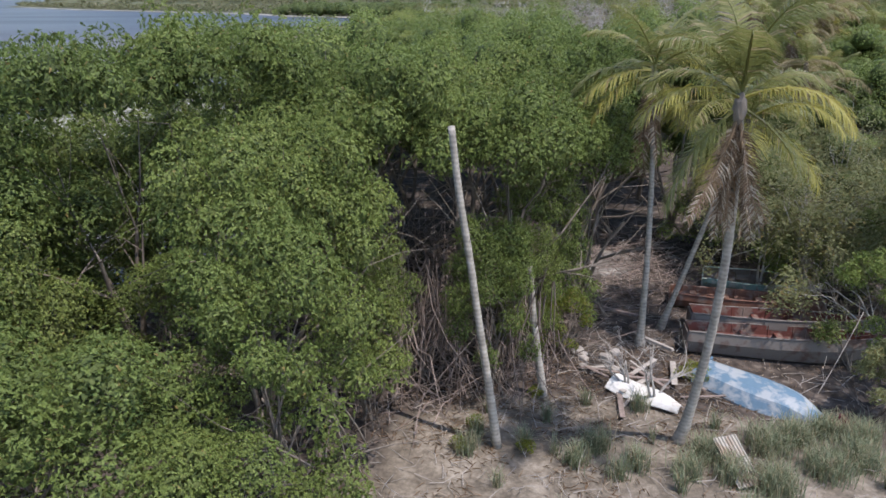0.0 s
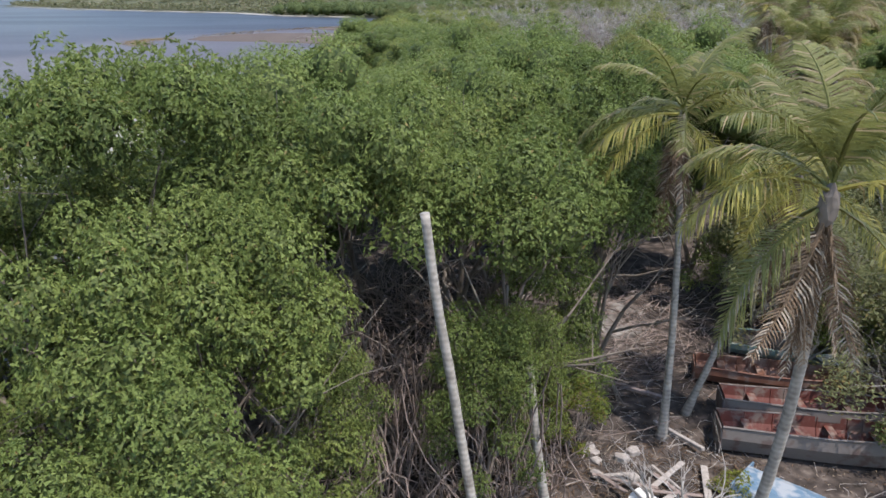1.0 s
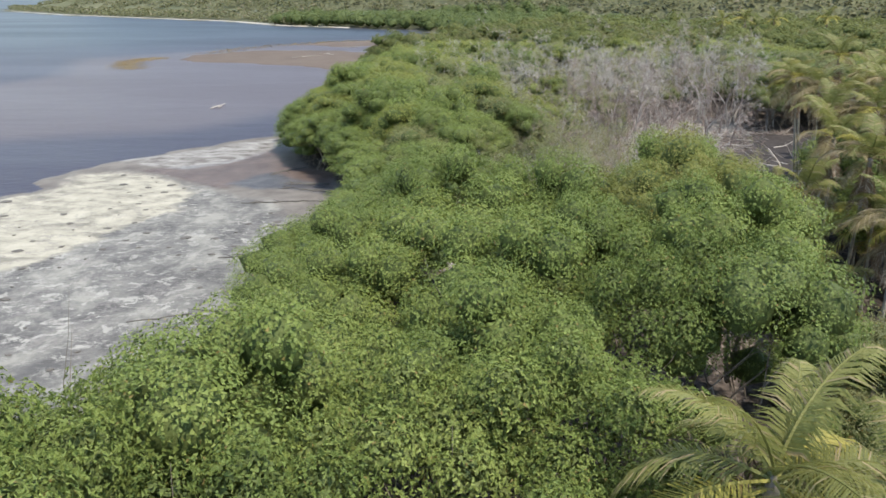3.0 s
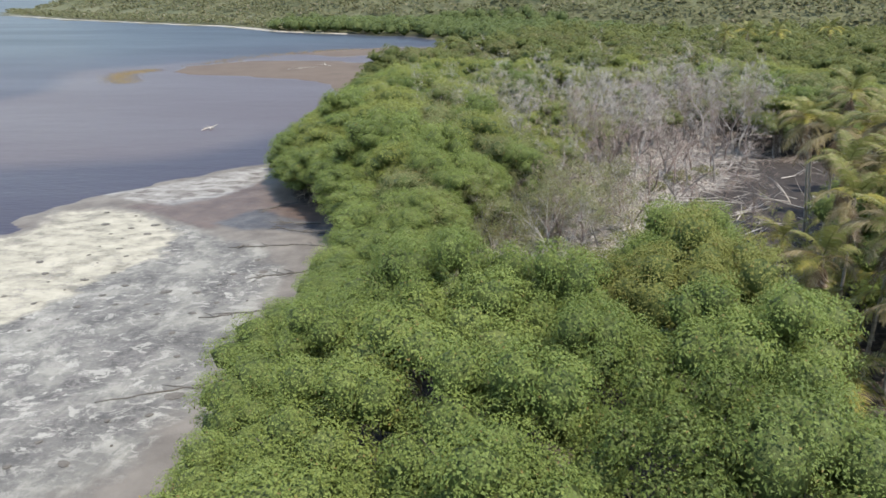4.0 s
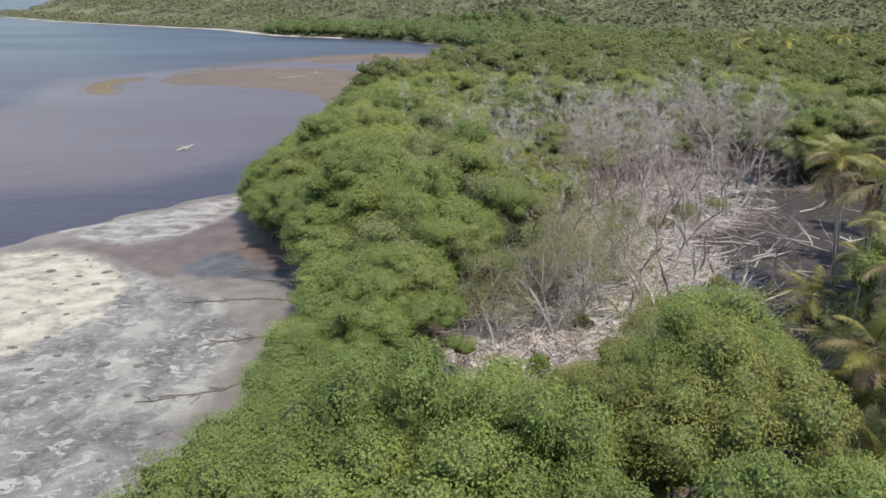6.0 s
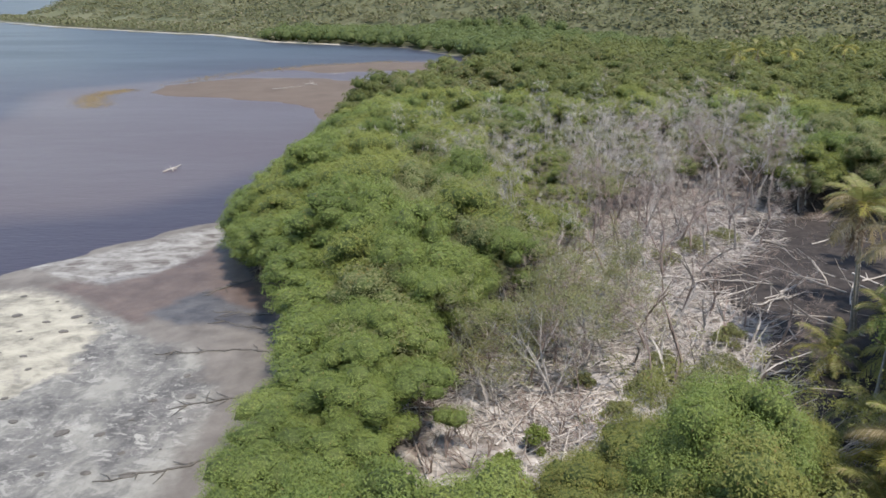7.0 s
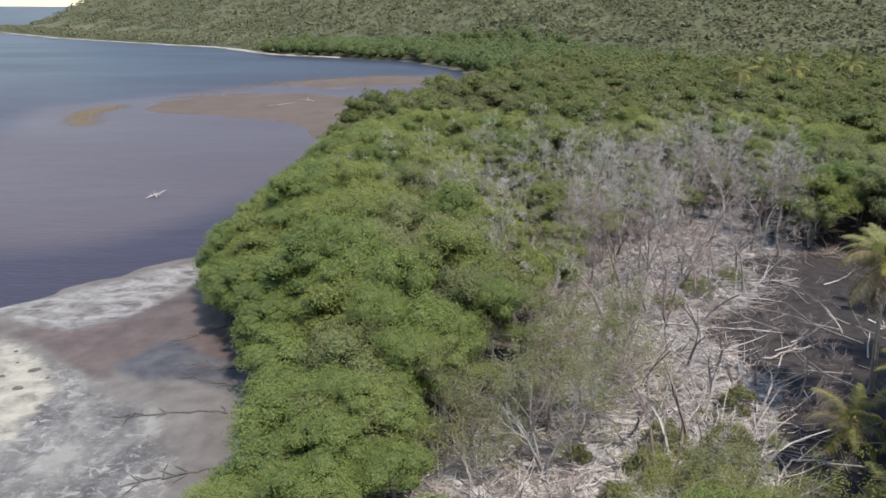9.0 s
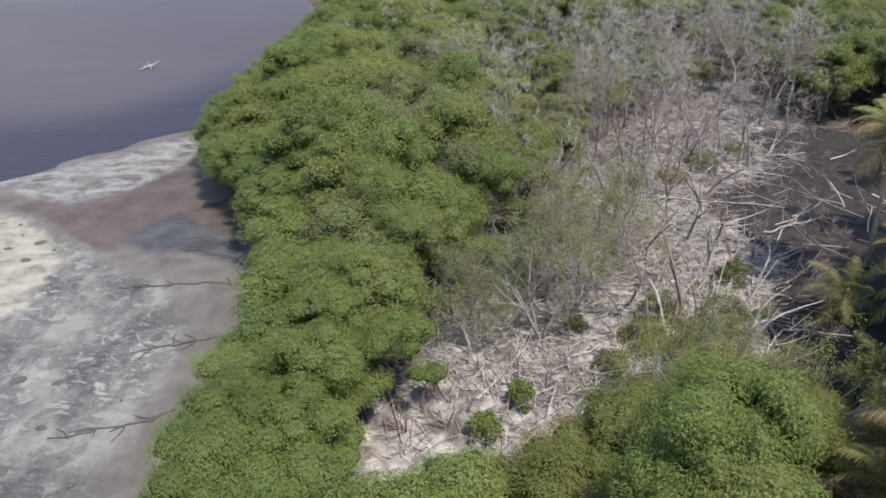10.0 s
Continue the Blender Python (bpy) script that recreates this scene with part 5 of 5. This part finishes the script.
rng = np.random.default_rng(31)
for k in range(16):
    plank("plank", "grey weathered plank among dry litter", rng.uniform(0.7, 2.2), rng.uniform(0.07, 0.2), 0.03, (BARK_DEAD, BARK_RED, BARK_DEAD, BARK_RED)[k % 4],
          rng.uniform(4.0, 8.0), rng.uniform(18.4, 21.8), rng.uniform(0, 180), rng.uniform(-8, 8), 0.06 + 0.01 * k)
plank("beam", "long dark beam lying across the yard floor", 4.6, 0.14, 0.12, BARK_RED, 5.6, 25.6, -32, 1, 0.08)
plank("beam", "pale timber leaning by the palm foot", 1.9, 0.12, 0.1, BARK_DEAD, 7.3, 22.3, -62, -6, 0.14)


def rubble(n, seed):
    rng = np.random.default_rng(seed)
    v, f = ICO[2]
    q = v * (1 + rng.normal(0, 0.09, (len(v), 1)))
    return np.clip(q, -0.8, 0.85) * n, f


for k in range(7):
    x, y = rng.uniform(4.6, 6.0), rng.uniform(20.4, 22.0)
    me = mesh_np("rubble_block", *rubble(np.array([rng.uniform(0.14, 0.34), rng.uniform(0.12, 0.24), rng.uniform(0.08, 0.18)]), 400 + k))
    me.materials.append(BARK_DEAD)
    set_at(tagged(new("rubble_block", me), "pale broken block in a debris heap", "rubble", "rubble blocks"), x, y, rz=rng.uniform(0, 180), sink=-0.06)


def bare_bush(x, y, height, seed, label="leafless grey shrub with fine forked twigs", material=BARK_DEAD, depth=3):
    rng = np.random.default_rng(seed)
    pieces = []
    for k in range(3):
        pieces += limbs(branch_paths(rng, (0, 0, -0.05), (rng.normal(0, 0.35), rng.normal(0, 0.35), 1), height * 0.5, 0.05, depth, 0.5, 3, wander=0.14))
    me = mesh_np("bare_shrub", *joined(pieces))
    me.materials.append(material)
    return set_at(tagged(new("bare_shrub", me), label, "shrub", "bare shrubs"), x, y)


bare_bush(6.2, 18.4, 2.9, 51, material=DRIFT)
bare_bush(5.7, 19.2, 2.4, 52, material=DRIFT)


def shrub(x, y, height, radius, seed, n=2600, leaf=0.09, material=LEAF, label="low green shrub on the yard edge", name="shrub"):
    rng = np.random.default_rng(seed)
    lobes = crown_lobes(rng, radius, height, 0.15, 12, 0.36)
    base = tagged(new(name), label, "shrub", "shrubs")
    me = mesh_np("foliage", *leaves(rng, lobes, n, leaf, leaf * 0.5, low=-0.8, depth=0.35, wild=0.7))
    part("foliage", me, material, base)
    pieces = []
    for k in range(5):
        pieces += limbs(branch_paths(rng, (0, 0, -0.05), (rng.normal(0, 0.5), rng.normal(0, 0.5), 1), height * 0.55, 0.025, 2, 0.5, 3))
    part("woody_base", mesh_np("woody_base", *joined(pieces)), BARK, base)
    return set_at(base, x, y)


shrub(4.0, 21.2, 2.6, 0.9, 61, material=LEAF_YELLOW, label="yellow-green shrub beside the broken palm trunk")
shrub(4.4, 22.6, 3.2, 1.1, 62)
for k, (x, y, h, r) in enumerate([(13.2, 20.4, 4.2, 1.2), (15.6, 22.8, 5.0, 1.8), (13.9, 26.2, 3.2, 1.5), (17.2, 27.0, 5.5, 2.2), (14.5, 31.0, 5.8, 2.2), (18.2, 32.5, 6.5, 2.6), (11.8, 31.6, 3.4, 1.6), (12.4, 17.6, 2.6, 0.9)]):
    shrub(x, y, h, r, 70 + k, int(2600 * r), 0.11, LEAF_GREY if k % 2 else LEAF, "loose leafy shrub beside the old boats")


def grass_tuft_points(seed, places, blades, height):
    rng = np.random.default_rng(seed)
    pv, pf, n = [], [], 0
    for x, y, r in places:
        z = float(land_height(np.array([x]), np.array([y]))[0])
        c = int(blades * r * r)
        o = np.stack([x + rng.normal(0, r * 0.30, c), y + rng.normal(0, r * 0.30, c), np.full(c, z - 0.02)], 1)
        a = rng.uniform(0, 6.28, c)
        lean = rng.uniform(0.1, 0.75, c)[:, None]
        d = np.stack([np.cos(a), np.sin(a), np.zeros(c)], 1)
        h = (height * rng.uniform(0.5, 1.15, c))[:, None]
        side = np.stack([-np.sin(a), np.cos(a), np.zeros(c)], 1) * 0.010
        up = np.array([0, 0, 1.0])
        mid = o + up * h * 0.6 + d * lean * h * 0.35
        tip = o + up * h * (1 - lean * 0.35) + d * lean * h
        pv.append(np.stack([o - side, o + side, mid + side * 0.8, mid - side * 0.8, tip], 1).reshape(-1, 3))
        i = np.arange(c)[:, None] * 5 + n
        pf.append(np.concatenate([i + [0, 1, 2], i + [0, 2, 3], i + [3, 2, 4]]))
        n += c * 5
    return np.concatenate(pv), np.concatenate(pf)


rng = np.random.default_rng(41)
TUFTS = [(7.0, 15.9, 0.7), (8.7, 16.2, 0.9), (9.6, 16.6, 0.8), (10.6, 16.9, 0.7), (4.1, 16.2, 0.6), (3.4, 15.6, 0.5), (6.2, 15.1, 0.6), (0.6, 16.0, 0.35), (0.9, 16.8, 0.3), (2.2, 16.4, 0.3), (8.2, 14.6, 0.9), (9.8, 15.2, 0.9), (11.4, 16.6, 0.8), (10.8, 15.6, 0.9), (7.3, 15.0, 0.7), (5.0, 15.4, 0.5)]
TUFTS += [(x, y, rng.uniform(0.15, 0.4)) for x, y in scatter(rng, (-3, 12, 14, 20), 1.5, lambda x, y: (inside(SAND, x, y) > 0.3) & (x > 0.2))]
me = mesh_np("dune_grass", *grass_tuft_points(42, TUFTS, 1000, 0.75))
me.materials.append(GRASS)
tagged(new("dune_grass", me), "tufts of half-dry dune grass on sand", "grass", kind="stuff")
twig_litter("yard_twigs", "dry grey twigs scattered over the yard", scatter(rng, (-2, 14, 14, 36), 0.75, lambda x, y: inside(YARD, x, y) > -1.0), 43, 3, (0.25, 0.9), 0.009)
twig_litter("root_tangle", "brown tangle of dead roots and stems under the mangroves", scatter(rng, (-2.5, 17, 8, 34), 0.5, lambda x, y: (inside(YARD, x, y) < 0.3) & (y > 17.8)), 44, 4, (0.5, 2.2), 0.014, BARK_RED, 0.75)


def straw(name, label, places, seed, per, length, material):
    """Dry blades and leaf stalks lying flat on the soil."""
    rng = np.random.default_rng(seed)
    xy = np.repeat(np.array(places), per, 0) + rng.normal(0, 0.28, (len(places) * per, 2))
    z = land_height(xy[:, 0], xy[:, 1]) + rng.uniform(0.01, 0.09, len(xy))
    p = np.concatenate([xy, z[:, None]], 1)
    a = rng.uniform(0, 6.28, len(p))
    along = np.stack([np.cos(a), np.sin(a), rng.normal(0, 0.18, len(p))], 1)
    me = mesh_np(name, *leaf_quads(rng, p, unit(rng.normal(0, 0.35, p.shape) + [0, 0, 1.0]), length, 0.022, along))
    me.materials.append(material)
    return tagged(new(name, me), label, "litter", kind="stuff")


rng = np.random.default_rng(45)
straw("dry_straw", "dry tan straw and leaf stalks on the yard soil", scatter(rng, (-2.5, 13, 9, 22), 0.34, lambda x, y: (inside(YARD, x, y) > -0.4) & (np.sin(x * 1.9 + 0.6) + np.cos(y * 2.3 + x) + 0.8 * (y > 16.6) > 0.35)), 46, 8, 0.34, FROND_DEAD)
straw("leaf_litter", "fallen brown leaves under the mangrove edge", scatter(rng, (-3, 14, 13, 27), 0.4, lambda x, y: (inside(YARD, x, y) > -1.5) & (y > 17.2 - 0.1 * x)), 47, 6, 0.12, FROND_DEAD)

# arching dead roots at the edge of the hollow behind the bare trunk
rng = np.random.default_rng(48)
pieces = []
for k in range(150):
    x, y, up = rng.uniform(-1.8, 3.4), rng.uniform(18.2, 21.5), rng.uniform(0.8, 4.4)
    a, reach = rng.uniform(0, 6.28), rng.uniform(0.2, 1.9)
    t = np.linspace(0, 1, 5)
    p = np.stack([x + np.cos(a) * reach * t ** 1.5, y + np.sin(a) * reach * t ** 1.5, 0.35 + up * (1 - t ** 1.2)], 1)
    p[1:-1] += rng.normal(0, 0.13, (3, 3))
    pieces.append(tube(p, np.linspace(0.024, 0.012, 5), 3, False))
me = mesh_np("aerial_roots", *joined(pieces))
me.materials.append(BARK_RED)
tagged(new("aerial_roots", me), "brown aerial roots hanging under the mangrove crowns", "roots", kind="stuff")


# ---- mudflat ----
def driftwood(x, y, seed, size, rz, label="bleached driftwood tree stranded in shallow water"):
    rng = np.random.default_rng(seed)
    pieces = limbs(branch_paths(rng, (-2.0, 0, 0.25), (1, 0, 0.05), 4.2, 0.19, 2, 0.55, 3, wander=0.1), (4, 5, 6, 6, 6))
    pieces = [(np.asarray(v) * [1, 1, 0.3] + [0, 0, 0.1], f) for v, f in pieces]
    me = smooth(mesh_np("driftwood", *joined(pieces)))
    me.materials.append(DRIFT)
    ob = tagged(new("driftwood", me), label, "driftwood")
    ob.matrix_basis = pose(x, y, -0.05, 0, 0, rz) @ Matrix.Scale(size, 4)
    return ob




def crossed_drift(x, y, rz):
    """Two stranded trunks, grown into a cross, with stub limbs."""
    rng = np.random.default_rng(81)
    pieces = []
    for a, long, r in ((0.0, 4.4, 0.16), (1.0, 3.2, 0.13), (2.3, 2.0, 0.09), (-0.5, 1.8, 0.07)):
        t = np.linspace(-0.45, 0.55, 7)[:, None]
        p = np.array([math.cos(a), math.sin(a), 0.10]) * t * long + rng.normal(0, 0.06, (7, 3)) * [1, 1, 0.5] + [0, 0, 0.30]
        pieces.append(tube(p, np.linspace(r, r * 0.45, 7), 7))
    me = smooth(mesh_np("driftwood", *joined(pieces)))
    me.materials.append(BARK_DEAD)
    ob = tagged(new("driftwood", me), "bleached driftwood tree stranded in shallow water", "driftwood")
    ob.matrix_basis = pose(x, y, -0.05, 0, 0, rz) @ Matrix.Scale(0.8, 4)
    return ob


crossed_drift(-35.6, 129.6, 62)
for k, (x, y) in enumerate([(-40, 222), (-38, 225), (-47, 246), (-60, 244), (-33, 232), (-29, 260), (3, 246)]):
    driftwood(x, y, 82 + k, 0.9, 40 * k, "weathered driftwood on the sandbar")


def weed_patch(name, label, line, width, count, seed, size=1.6):
    rng = np.random.default_rng(seed)
    q = np.array(line, float)
    t = rng.uniform(0, len(q) - 1, count)
    x = np.interp(t, np.arange(len(q)), q[:, 0]) + rng.normal(0, width, count)
    y = np.interp(t, np.arange(len(q)), q[:, 1]) + rng.normal(0, width, count)
    p = np.stack([x, y, np.full(count, 0.02)], 1)
    v, f = leaf_quads(rng, p, unit(np.array([0, 0, 1.0]) + rng.normal(0, 0.03, (count, 3))), size, size * 0.6)
    v[:, 2] = np.clip(v[:, 2], 0.004, 0.12)
    me = mesh_np(name, v, f)
    me.materials.append(SARGASSUM)
    return tagged(new(name, me), label, "seaweed", kind="stuff")


weed_patch("floating_seaweed", "orange-brown floating seaweed in a drifting streak", [(-74, 190), (-79, 198), (-82, 206), (-82, 214), (-79, 220)], 2.0, 3600, 91, 0.3)
weed_patch("shoal_seaweed", "yellow-green weed on the outer shoals", [(-70, 236), (-62, 262), (-45, 285), (-30, 296), (-10, 305)], 3.0, 700, 92, 0.8)


# ---- clearing's green ----
rng = np.random.default_rng(61)


def half_bare_tree(x, y, height, seed, leaf_count, material, label):
    """A dying tree: pale forked limbs with thin foliage at the tips."""
    rng = np.random.default_rng(seed)
    base = tagged(new("dying_tree"), label, "tree", "dying trees")
    paths = []
    for k in range(4):
        branch_paths(rng, (0, 0, -0.1), (rng.normal(0, 0.42), rng.normal(0, 0.42), 1), height * 0.5, 0.011 * height + 0.01, 4, 0.42, 3, wander=0.1, out=paths)
    part("trunk", mesh_np("trunk", *joined(limbs(paths))), DRIFT, base)
    ends = np.array([q[0][-1] for q in paths if q[2] <= 1])
    leafy = ends[rng.random(len(ends)) < 0.45]
    count = leaf_count
    pick = leafy[rng.integers(len(leafy), size=count)] + rng.normal(0, 0.20, (count, 3))
    me = mesh_np("foliage", *leaf_quads(rng, pick, unit(rng.normal(0, 0.5, size=(count, 3)) + [0, 0, 1.0]), 0.14, 0.06, single=True))
    part("foliage", me, material, base)
    return set_at(base, x, y)


for k, (x, y, h) in enumerate([(3.4, 61.4, 2.6), (4.6, 60.4, 2.2), (4.8, 62.2, 2.4), (2.6, 60.2, 2.0), (5.6, 61.4, 1.8), (9.8, 63.4, 1.8), (11.2, 65.0, 1.8), (8.4, 65.2, 1.6)]):
    bare_bush(x, y, h * 1.3, 540 + k, "brown tangle of dead mangrove roots and twigs", BARK_RED, 4)
STEM = [dress(me, BARK_RED) for me in SNAG]
for k, (x, y, h, ry) in enumerate([(20.6, 65.9, 7.4, 7), (18.9, 70.3, 8.0, 5), (17.6, 68.0, 5.0, -3), (16.0, 71.5, 6.4, -12), (20.7, 95.0, 8.0, 3), (15.6, 93.6, 6.0, 2), (14.6, 94.2, 5.6, -3), (23.2, 74.3, 5.4, -6),
                                   (26.2, 95.0, 9.0, 6), (21.5, 88.8, 7.0, 1), (19.4, 86.0, 6.4, -2), (24.0, 90.4, 6.8, 3), (28.0, 92.0, 6.4, -4), (18.2, 77.6, 6.6, 2), (22.0, 80.0, 7.2, 4)]):
    ob = tagged(new("dead_tree", (STEM if k % 3 else SNAG_PALE)[k % 4]), "tall thin dead trunk standing among fallen logs", "dead tree", "dead trees")
    set_at(ob, x, y, ry=ry, rz=47 * k)
    ob.scale = (h / 6, h / 6, h / 6.2)
half_bare_tree(10.0, 67.6, 7.0, 501, 4200, LEAF_GREY, "half leafless pale tree with thin grey-green foliage")
half_bare_tree(6.3, 67.2, 4.2, 502, 2600, LEAF_GREY, "small dark-stemmed tree with thin grey-green foliage")
half_bare_tree(12.8, 71.5, 5.6, 503, 5200, LEAF_GREY, "dying tree with sparse grey-green leaves")
half_bare_tree(8.5, 72.5, 6.6, 504, 5200, LEAF_GREY, "dying tree with sparse grey-green leaves")
half_bare_tree(14.6, 78.0, 6.0, 505, 5200, LEAF_GREY, "dying tree with sparse grey-green leaves")
half_bare_tree(15.0, 97.0, 6.5, 506, 6500, LEAF_GREY, "dark-stemmed tree with a thin flat crown")
for k, (x, y, h) in enumerate([(5.4, 72.6, 6.4), (8.0, 76.2, 6.4), (3.6, 69.4, 6.0), (13.4, 75.2, 5.8), (11.2, 75.8, 6.2), (17.8, 64.8, 3.8), (19.8, 61.4, 4.0), (17.0, 80.5, 5.6), (13.8, 82.0, 6.4)]):
    half_bare_tree(x, y, h, 560 + k, 5200, LEAF_GREY, "twiggy dying shrub tree with sparse grey-green leaves")
for k, (x, y, h) in enumerate([(15.0, 58.6, 7.0), (18.4, 59.2, 7.4), (20.8, 60.0, 6.4), (16.6, 61.6, 5.0)]):
    half_bare_tree(x, y, h, 580 + k, 4200, LEAF_OLIVE, "loose olive-green tree with bare twigs at the clearing's edge")
half_bare_tree(21.9, 60.6, 3.4, 507, 5200, LEAF_YELLOW, "loose yellow-green tree at the clearing's edge")
for k, (x, y, h, r) in enumerate([(13.5, 65.0, 1.2, 0.9), (16.0, 67.4, 1.8, 1.3), (18.6, 66.2, 2.4, 1.7), (20.6, 68.4, 2.6, 1.6), (17.5, 70.0, 1.8, 1.4), (12.2, 68.8, 0.9, 0.7), (15.2, 62.8, 1.5, 1.1), (19.2, 63.6, 2.8, 1.8),
                                  (8.4, 62.2, 1.5, 0.8), (6.4, 59.8, 1.4, 0.9), (23.5, 74.5, 1.6, 1.2), (27.5, 94.0, 1.2, 1.8), (31.5, 97.0, 1.1, 1.6), (24.0, 91.0, 1.0, 1.3)]):
    shrub(x, y, h, r, 520 + k, int(1900 * r), 0.15, LEAF if 7 < k < 10 else LEAF_GREY, "low grey-green shrub among bleached logs" if not 7 < k < 10 else "small glossy green mangrove bush on pale ground")


for k, (x, y, h) in enumerate([(14.4, 26.0, 5.6), (16.4, 29.6, 6.6), (12.6, 30.0, 5.6), (18.6, 26.0, 5.6), (15.2, 21.6, 4.6), (12.8, 26.6, 4.4)]):
    half_bare_tree(x, y, h, 600 + k, 5200, LEAF_GREY, "loose grey-green tree with bare twigs behind the boats")


# ---- details of the mudflat ----
def sunk_branch(points, radius, seed, label="dark waterlogged branch half sunk in mud"):
    rng = np.random.default_rng(seed)
    p = np.array(points, float)
    t = np.linspace(0, len(p) - 1, 14)
    x = np.interp(t, np.arange(len(p)), p[:, 0]) + rng.normal(0, 0.10, 14)
    y = np.interp(t, np.arange(len(p)), p[:, 1]) + rng.normal(0, 0.10, 14)
    main = np.stack([x, y, 0.06 + 0.03 * np.abs(rng.normal(size=14))], 1) - [p[0][0], p[0][1], 0]
    me = smooth(mesh_np("sunken_branch", *tube(main, np.linspace(radius, radius * 0.35, 14), 5)))
    me.materials.append(STONE)
    ob = tagged(new("sunken_branch", me), label, "branch", "branches in the mud")
    for k in range(7):
        i = rng.integers(2, 12)
        d = unit(main[i + 1] - main[i])
        a = rng.choice([-1, 1]) * rng.uniform(0.5, 1.0)
        w = np.array([d[0] * math.cos(a) - d[1] * math.sin(a), d[0] * math.sin(a) + d[1] * math.cos(a), 0.03])
        n = rng.uniform(0.5, 1.6)
        part("twig", mesh_np("twig", *tube([main[i], main[i] + w * n * 0.5 + rng.normal(0, 0.06, 3) * [1, 1, 0], main[i] + w * n], [radius * 0.5, radius * 0.35, radius * 0.15], 4, False)), STONE, ob)
    ob.matrix_basis = pose(p[0][0], p[0][1], 0)
    return ob


for k, line in enumerate([[(-8.6, 74.0), (-11.0, 74.6), (-14.0, 74.2), (-17.0, 73.6)], [(-9.4, 77.5), (-12.0, 78.4), (-14.5, 79.6)], [(-10.2, 80.4), (-12.4, 80.6), (-15.0, 81.0)],
                          [(-8.2, 68.6), (-10.5, 67.8), (-13.5, 66.8)], [(-9.2, 62.0), (-12.0, 60.6), (-14.8, 60.0)], [(-9.6, 52.6), (-12.4, 51.0), (-17.0, 49.6)], [(-13.6, 87.6), (-15.4, 86.0), (-16.6, 84.0)]]):
    sunk_branch(line, 0.09, 600 + k)
rng = np.random.default_rng(77)
v, f = ICO[2]
pieces = []
for x, y in scatter(rng, (-44, 44, -12, 86), 1.9, lambda x, y: (inside(WHITE, x, y) > 1.0) & (np.sin(x * 0.45 + 1.0) + np.cos(y * 0.33 + x * 0.1) > -0.1), 3000):
    r = abs(rng.normal(0.10, 0.10)) + 0.06 + (0.15 if rng.random() < 0.03 else 0)
    q = v * (1 + rng.normal(0, 0.12, (len(v), 1))) * [r * rng.uniform(1.0, 1.8), r, 0.035]
    a = rng.normal(0.3, 0.4)
    q = np.stack([q[:, 0] * math.cos(a) - q[:, 1] * math.sin(a), q[:, 0] * math.sin(a) + q[:, 1] * math.cos(a), q[:, 2]], 1)
    pieces.append((q + [x, y, 0.08], f))
me = mesh_np("mud_lumps", *joined(pieces))
me.materials.append(STONE)
tagged(new("mud_lumps", me), "small dark lumps of weed and stone on the pale flat", "lumps", kind="stuff")


# ---- ropes and a stained patch by the boats ----
def rope(a, b, sag, label="thin grey mooring rope"):
    a, b = np.array(a, float), np.array(b, float)
    t = np.linspace(0, 1, 14)[:, None]
    p = (b - a) * t - [0, 0, 1] * (sag * 4 * t * (1 - t))
    me = smooth(mesh_np("mooring_rope", *tube(p, 0.013, 5)))
    me.materials.append(BARK_DEAD)
    ob = tagged(new("mooring_rope", me), label, "rope")
    ob.matrix_basis = pose(*a)
    return ob


rope((11.2, 18.6, 0.75), (13.2, 20.4, 2.6), 0.1)
rope((6.3, 15.4, 0.35), (8.0, 17.0, 0.75), 0.05)
shrub(8.0, 19.9, 0.7, 0.55, 640, 900, 0.08, LEAF_YELLOW, "low ochre-yellow weed beside the blue boat")
for k, (x, y) in enumerate([(0.4, 16.2), (2.2, 16.1), (0.9, 17.2), (2.8, 18.9)]):
    shrub(x, y, 0.45, 0.28, 650 + k, 420, 0.07, LEAF_YELLOW, "tiny yellow-green weed on dry sand")
